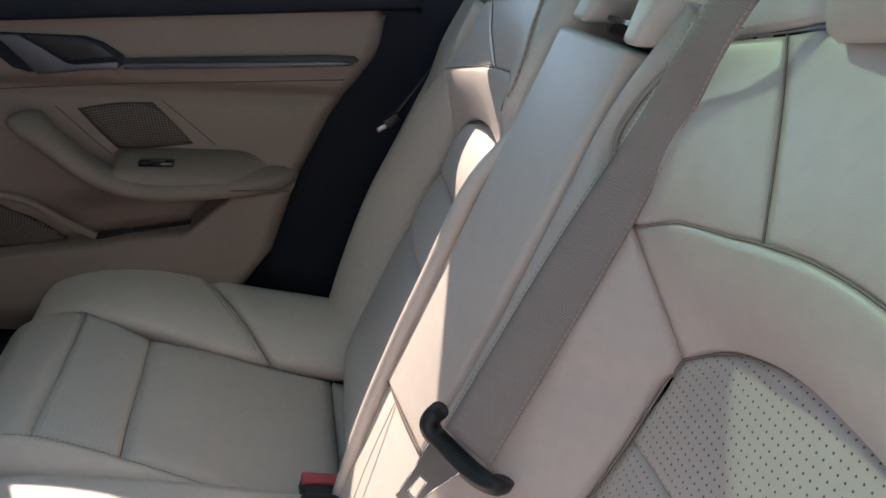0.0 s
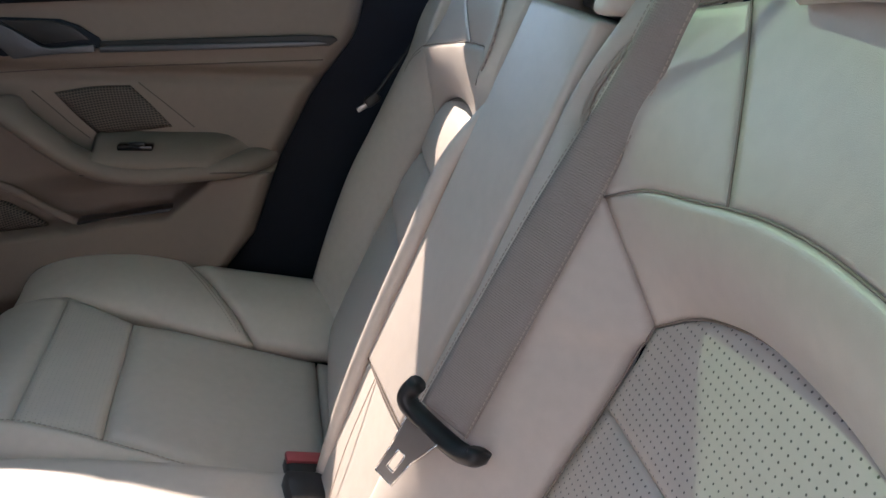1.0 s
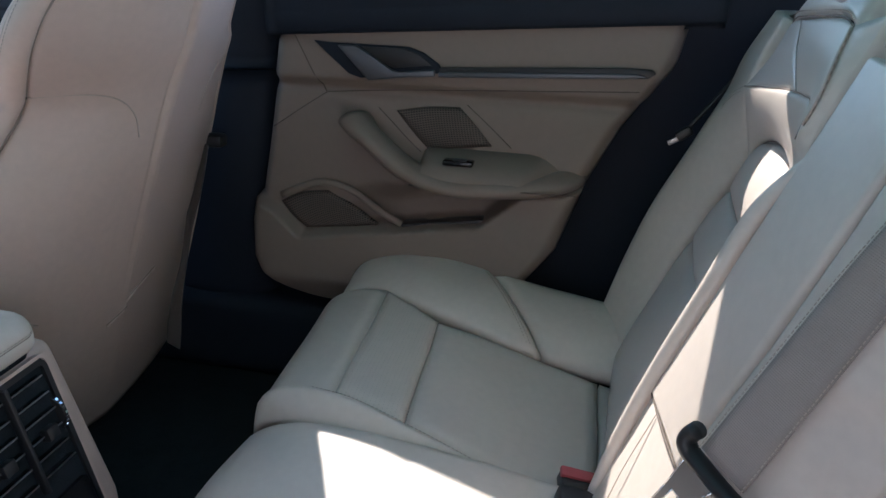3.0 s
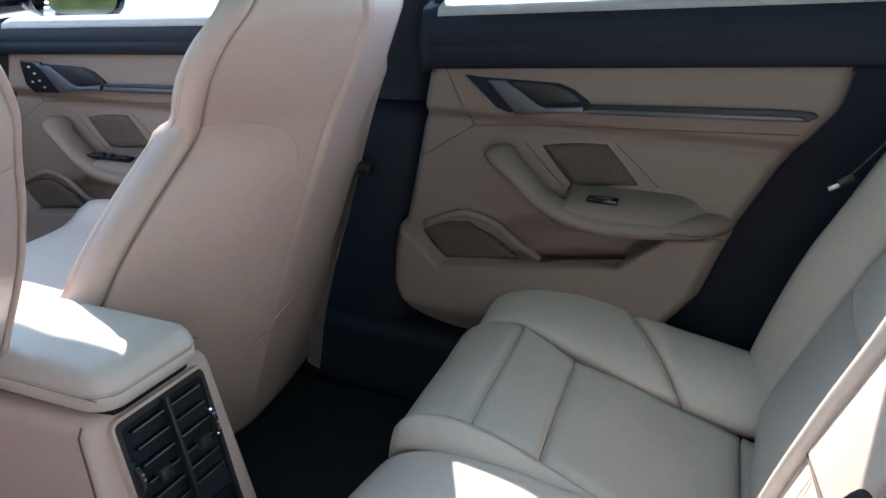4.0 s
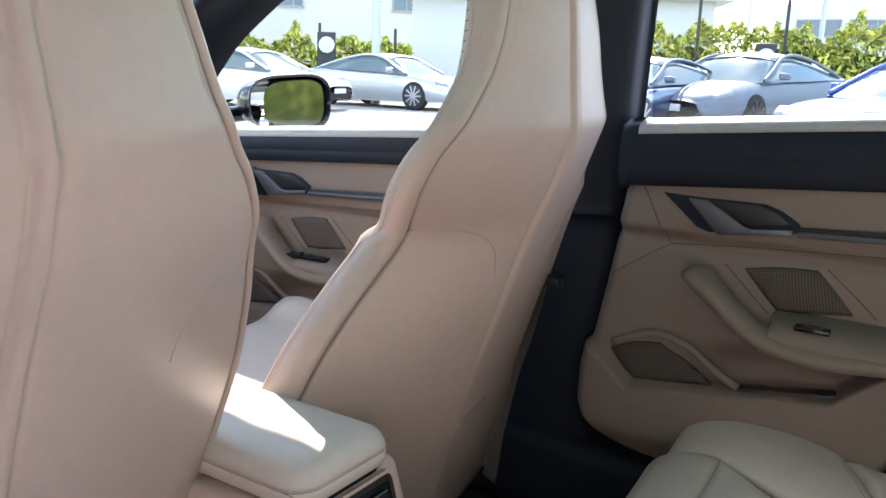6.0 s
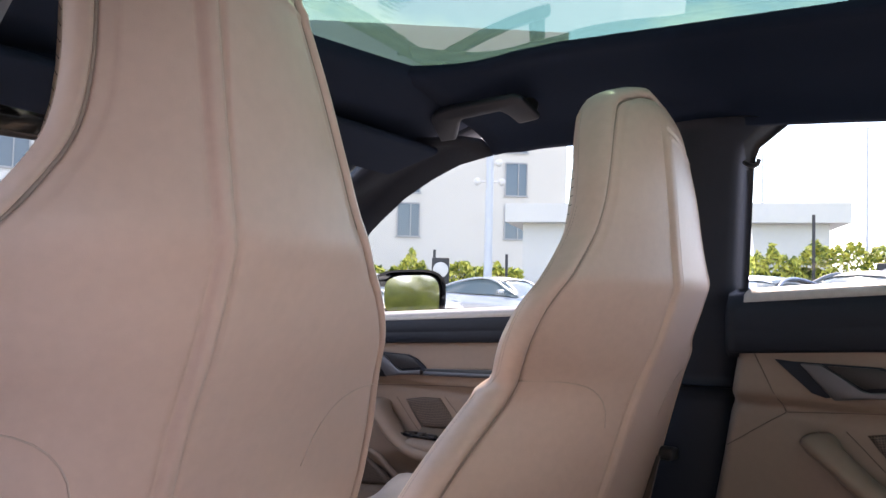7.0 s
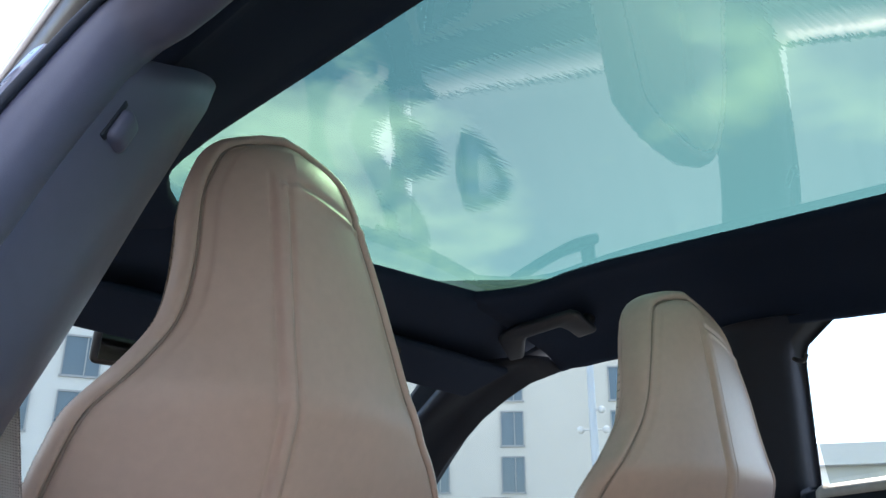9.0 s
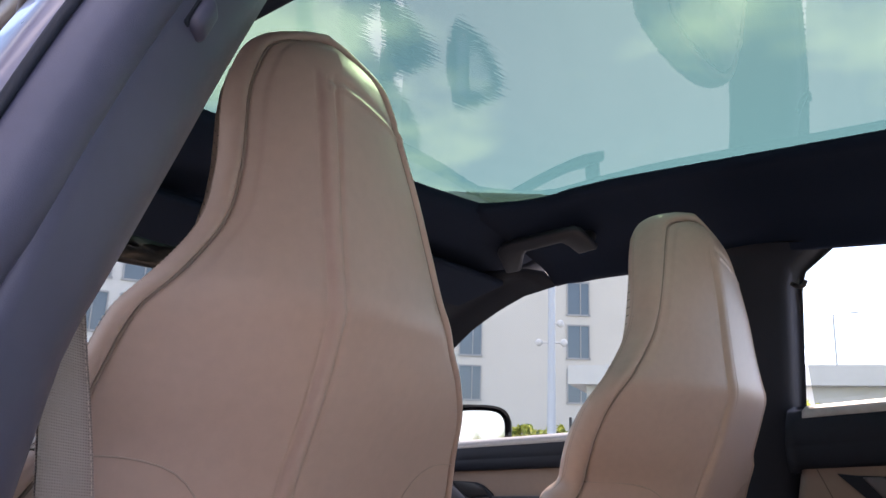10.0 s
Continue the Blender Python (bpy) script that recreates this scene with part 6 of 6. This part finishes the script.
def leaf_colours():
    n, l = hedge_m.node_tree.nodes, hedge_m.node_tree.links
    geo = n.new("ShaderNodeNewGeometry")
    r = n.new("ShaderNodeValToRGB")
    r.color_ramp.elements[0].color, r.color_ramp.elements[1].color = (0.07, 0.13, 0.025, 1), (0.75, 0.70, 0.14, 1)
    k = r.color_ramp.elements.new(0.5)
    k.color = (0.42, 0.45, 0.08, 1)
    l.new(geo.outputs["Random Per Island"], r.inputs["Fac"])
    l.new(r.outputs["Color"], n["Principled BSDF"].inputs["Base Color"])


leaf_colours()
leaves("hedge", "yellow-green hedge along the car park fence", -72.0, 23.0, 25.5, 3.0, 1.2, 34000, 3)
leaves("hedge", "clipped green hedge beside the light mast", 36.8, 62.0, 27.0, 2.2, 1.0, 10000, 7)
# solid bands behind the leaves; their dark colour stands for the hedge's inner shade
core = material("hedge core with shade in its colour", (0.07, 0.095, 0.025), 0.9, vary=0.4, scale=4)
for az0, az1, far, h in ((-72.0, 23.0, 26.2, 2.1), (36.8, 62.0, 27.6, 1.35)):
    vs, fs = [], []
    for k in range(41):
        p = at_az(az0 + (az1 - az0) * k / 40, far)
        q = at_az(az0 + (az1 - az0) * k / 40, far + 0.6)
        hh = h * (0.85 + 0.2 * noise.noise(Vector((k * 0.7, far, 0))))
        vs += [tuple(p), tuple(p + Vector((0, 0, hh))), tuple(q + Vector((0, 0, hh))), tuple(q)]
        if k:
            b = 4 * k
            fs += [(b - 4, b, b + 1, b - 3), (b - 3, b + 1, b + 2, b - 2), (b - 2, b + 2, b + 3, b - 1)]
    tagged(mesh("hedge_shade_core", vs, fs, core, smooth=False), "solid band inside the hedge, its inner shade put in as dark colour", "hedge", kind="stuff")

black_post = material("black post", (0.02, 0.02, 0.022), 0.5)
for az, far, h in ((43.0, 26.5, 2.3), (37.9, 26.5, 2.2), (17.7, 25.2, 3.4), (12.3, 25.2, 3.4), (6.0, 25.2, 3.4), (0.5, 25.2, 3.4)):
    post = thing("fence_post", "thin black metal fence post in the hedge", "post", tuple(at_az(az, far)), group="fence posts")
    bm = bmesh.new()
    box(bm, at_az(az, far) + Vector((0, 0, h / 2)), (0.09, 0.09, h), (0, 0, az))
    part("post_tube", bm, black_post, post, bevel=0.01)
for az, far in ((42.6, 25.6), (13.4, 24.6), (1.5, 24.6)):
    ch = thing("charging_post", "dark car charging post with a white rounded head", "charger", tuple(at_az(az, far)), group="charging posts")
    bm = bmesh.new()
    box(bm, at_az(az, far) + Vector((0, 0, 1.0)), (0.30, 0.55, 2.0), (0, 0, az))
    part("cabinet", bm, black_post, ch, bevel=0.03)
    bm = bmesh.new()
    cylinder(bm, at_az(az, far - 0.17) + Vector((0, 0, 1.62)), at_az(az, far - 0.25) + Vector((0, 0, 1.62)), 0.24, n=24)
    part("socket_ring", bm, white_wall, ch, bevel=0.02)


def mast(az, far, height, r, label, cameras=False, arm=0.0):
    base = at_az(az, far)
    ob = thing("light_mast", label, "light mast", tuple(base), group="light masts")
    bm = bmesh.new()
    cylinder(bm, base, base + Vector((0, 0, height)), r, r * 0.7, 16)
    part("mast_tube", bm, pole_grey, ob)
    t = tangent(az)
    if arm:
        bm = bmesh.new()
        cylinder(bm, base + Vector((0, 0, height - 0.05)), base + Vector((0, 0, height + 0.1)) + t * arm, 0.04, 0.03, 10)
        part("lamp_arm", bm, pole_grey, ob)
        bm = bmesh.new()
        box(bm, base + Vector((0, 0, height + 0.1)) + t * (arm + 0.2), (0.6, 0.2, 0.08), (0, 0, az - 90))
        part("lamp_head", bm, pole_grey, ob, bevel=0.02)
    if cameras:
        for dz, dx in ((4.1, 0.35), (4.1, -0.35), (4.65, 0.25)):
            bm = bmesh.new()
            cylinder(bm, base + Vector((0, 0, dz)), base + Vector((0, 0, dz)) + t * dx, 0.03, n=8)
            bmesh.ops.create_icosphere(bm, subdivisions=2, radius=0.11, matrix=Matrix.Translation(base + Vector((0, 0, dz)) + t * dx))
            part("camera_dome", bm, white_wall, ob)


mast(39.4, 23.0, 7.2, 0.13, "tall grey light mast carrying white camera domes", cameras=True)
mast(14.3, 42.0, 9.0, 0.08, "slim grey street light mast", arm=0.8)
mast(10.1, 32.0, 8.0, 0.10, "grey light mast above the hedge", arm=0.8)
mast(20.3, 62.0, 11.3, 0.09, "distant street light with a short arm", arm=1.2)

# ---------------------------------------------------------------- parked cars
tyre_m = material("tyre rubber", (0.02, 0.02, 0.02), 0.85)
rim_m = material("silver alloy rim", (0.55, 0.56, 0.58), 0.3, metal=0.8)
dark_rim = material("dark alloy rim", (0.08, 0.08, 0.09), 0.35, metal=0.7)
car_glass = material("parked car glass", (0.10, 0.14, 0.15), 0.08, vary=0.05)
lamp_m = material("headlamp", (0.30, 0.32, 0.34), 0.1, vary=0.1)
plate_m = material("blank plate", (0.70, 0.70, 0.68), 0.5)


def parked_car(label, az, far, heading, paint, rim, size=1.0):
    """A low saloon, nose along its own +x, 4.95 m long."""
    ob = thing("parked_car", label, "car", group="parked cars")
    stations = (-2.47, -2.35, -1.9, -1.2, -0.4, 0.4, 1.0, 1.6, 2.05, 2.35, 2.48)
    belt = (0.72, 0.88, 0.96, 0.95, 0.92, 0.90, 0.86, 0.80, 0.72, 0.62, 0.52)
    half = (0.70, 0.86, 0.96, 0.95, 0.93, 0.93, 0.95, 0.96, 0.92, 0.80, 0.60)
    low = (0.42, 0.30, 0.24, 0.20, 0.20, 0.20, 0.20, 0.22, 0.22, 0.24, 0.34)
    sec = spline(list(zip(stations, belt, half, low)), 40)
    rows = []
    for x, b, h, lo in sec:
        ring = [(0, b + 0.04), (0.55 * h, b + 0.035), (0.86 * h, b), (0.97 * h, b - 0.10), (h, 0.5 * (b + lo)), (0.96 * h, lo + 0.06), (0.85 * h, lo)]
        row = [(x, y, z) for y, z in ring]
        rows.append([(x, -y, z) for x, y, z in row[::-1]] + row[1:])
    sheet("body", None, paint, ob, grid=rows, roll="", thick=0.02, flip=True)
    top = ((-2.0, 0.0, 0.70), (-1.55, 0.13, 0.66), (-1.0, 0.30, 0.62), (-0.4, 0.41, 0.60), (0.1, 0.42, 0.60), (0.45, 0.34, 0.64), (0.80, 0.18, 0.70), (1.15, 0.0, 0.76))
    rows = []
    for x, h, w in spline(top, 30):
        b = float(np.interp(x, stations, belt)) + 0.02
        rows.append([(x, y, z) for y, z in ((-0.86, b - 0.03), (-w - 0.10, b + h * 0.55), (-w, b + h * 0.90), (-w * 0.6, b + h), (0, b + h + 0.02), (w * 0.6, b + h), (w, b + h * 0.90), (w + 0.10, b + h * 0.55), (0.86, b - 0.03))])
    sheet("greenhouse", None, car_glass, ob, grid=rows, roll="", thick=0.0, flip=True)
    cap = []
    for x, h, w in spline(top[2:6], 16):
        b = float(np.interp(x, stations, belt)) + 0.028
        cap.append([(x, y, z) for y, z in ((-w - 0.02, b + h * 0.86), (-w * 0.6, b + h + 0.004), (0, b + h + 0.026), (w * 0.6, b + h + 0.004), (w + 0.02, b + h * 0.86))])
    sheet("roof", None, paint, ob, grid=cap, roll="", thick=0.01, flip=True)
    for s in (-1, 1):
        cord("window_pillar", [(-1.75, s * 0.80, 1.0), (-1.0, s * 0.72, 1.22), (-0.3, s * 0.66, 1.33), (0.25, s * 0.69, 1.28), (0.75, s * 0.80, 1.06), (1.1, s * 0.86, 0.90)], 0.03, paint, ob)
        for x in (-1.45, 1.45):
            bm = bmesh.new()
            cylinder(bm, (x, s * 0.74, 0.35), (x, s * 0.965, 0.35), 0.35, n=32)
            wheel = part("wheel", bm, tyre_m, ob, bevel=0.03)
            bm = bmesh.new()
            cylinder(bm, (x, s * 0.955, 0.35), (x, s * 0.97, 0.35), 0.255, n=32)
            part("rim", bm, dark_rim, wheel)
            for k in range(10):
                a = 2 * math.pi * k / 10
                bm = bmesh.new()
                box(bm, (x + 0.13 * math.cos(a), s * 0.975, 0.35 + 0.13 * math.sin(a)), (0.24, 0.02, 0.035), (0, -math.degrees(a), 0))
                part("spoke", bm, rim, wheel)
        bm = bmesh.new()
        box(bm, (2.12, s * 0.68, 0.66), (0.34, 0.30, 0.10), (0, 14, -s * 28))
        part("headlamp", bm, lamp_m, ob, bevel=0.04, segments=3)
        bm = bmesh.new()
        box(bm, (0.72, s * 1.0, 0.98), (0.16, 0.16, 0.11), (0, 0, s * 15))
        part("wing_mirror", bm, paint, ob, bevel=0.03, segments=3)
    bm = bmesh.new()
    box(bm, (2.40, 0, 0.36), (0.14, 1.25, 0.14))
    part("air_intake", bm, tyre_m, ob, bevel=0.03)
    bm = bmesh.new()
    box(bm, (2.485, 0, 0.46), (0.02, 0.50, 0.11))
    part("plate", bm, plate_m, ob, bevel=0.005)
    p = at_az(az, far)
    ob.matrix_basis = pose(p.x, p.y, 0, 0, 0, heading) @ Matrix.Scale(size, 4)
    return ob


def car_paint(name, colour, metal=0.4):
    return material(name, colour, 0.28, metal=metal, vary=0.03, coat=0.8)


silver, white_p = car_paint("silver paint", (0.50, 0.52, 0.54)), car_paint("white paint", (0.75, 0.75, 0.75), 0.0)
grey_p, blue_p, navy = material("grey-blue paint", (0.15, 0.175, 0.21), 0.5, vary=0.03, spec=0.3), car_paint("bright blue paint", (0.03, 0.08, 0.40), 0.2), car_paint("dark blue paint", (0.04, 0.07, 0.14))
parked_car("silver saloon with pale spoked wheels, parked nose out", 38.4, 22.0, 37 - 128, silver, rim_m)
parked_car("white saloon parked beside a charging post", 48.0, 20.5, 45 - 125, white_p, rim_m)
parked_car("grey-blue electric saloon with dark wheels, parked nose out", 14.6, 17.0, 15 + 150, grey_p, dark_rim, 1.12)
parked_car("bright blue saloon with dark wheels, parked nose out", 3.6, 11.8, 4 + 150, blue_p, dark_rim)
parked_car("dark blue saloon parked further along the row", 21.8, 15.5, 20 + 150, navy, rim_m)
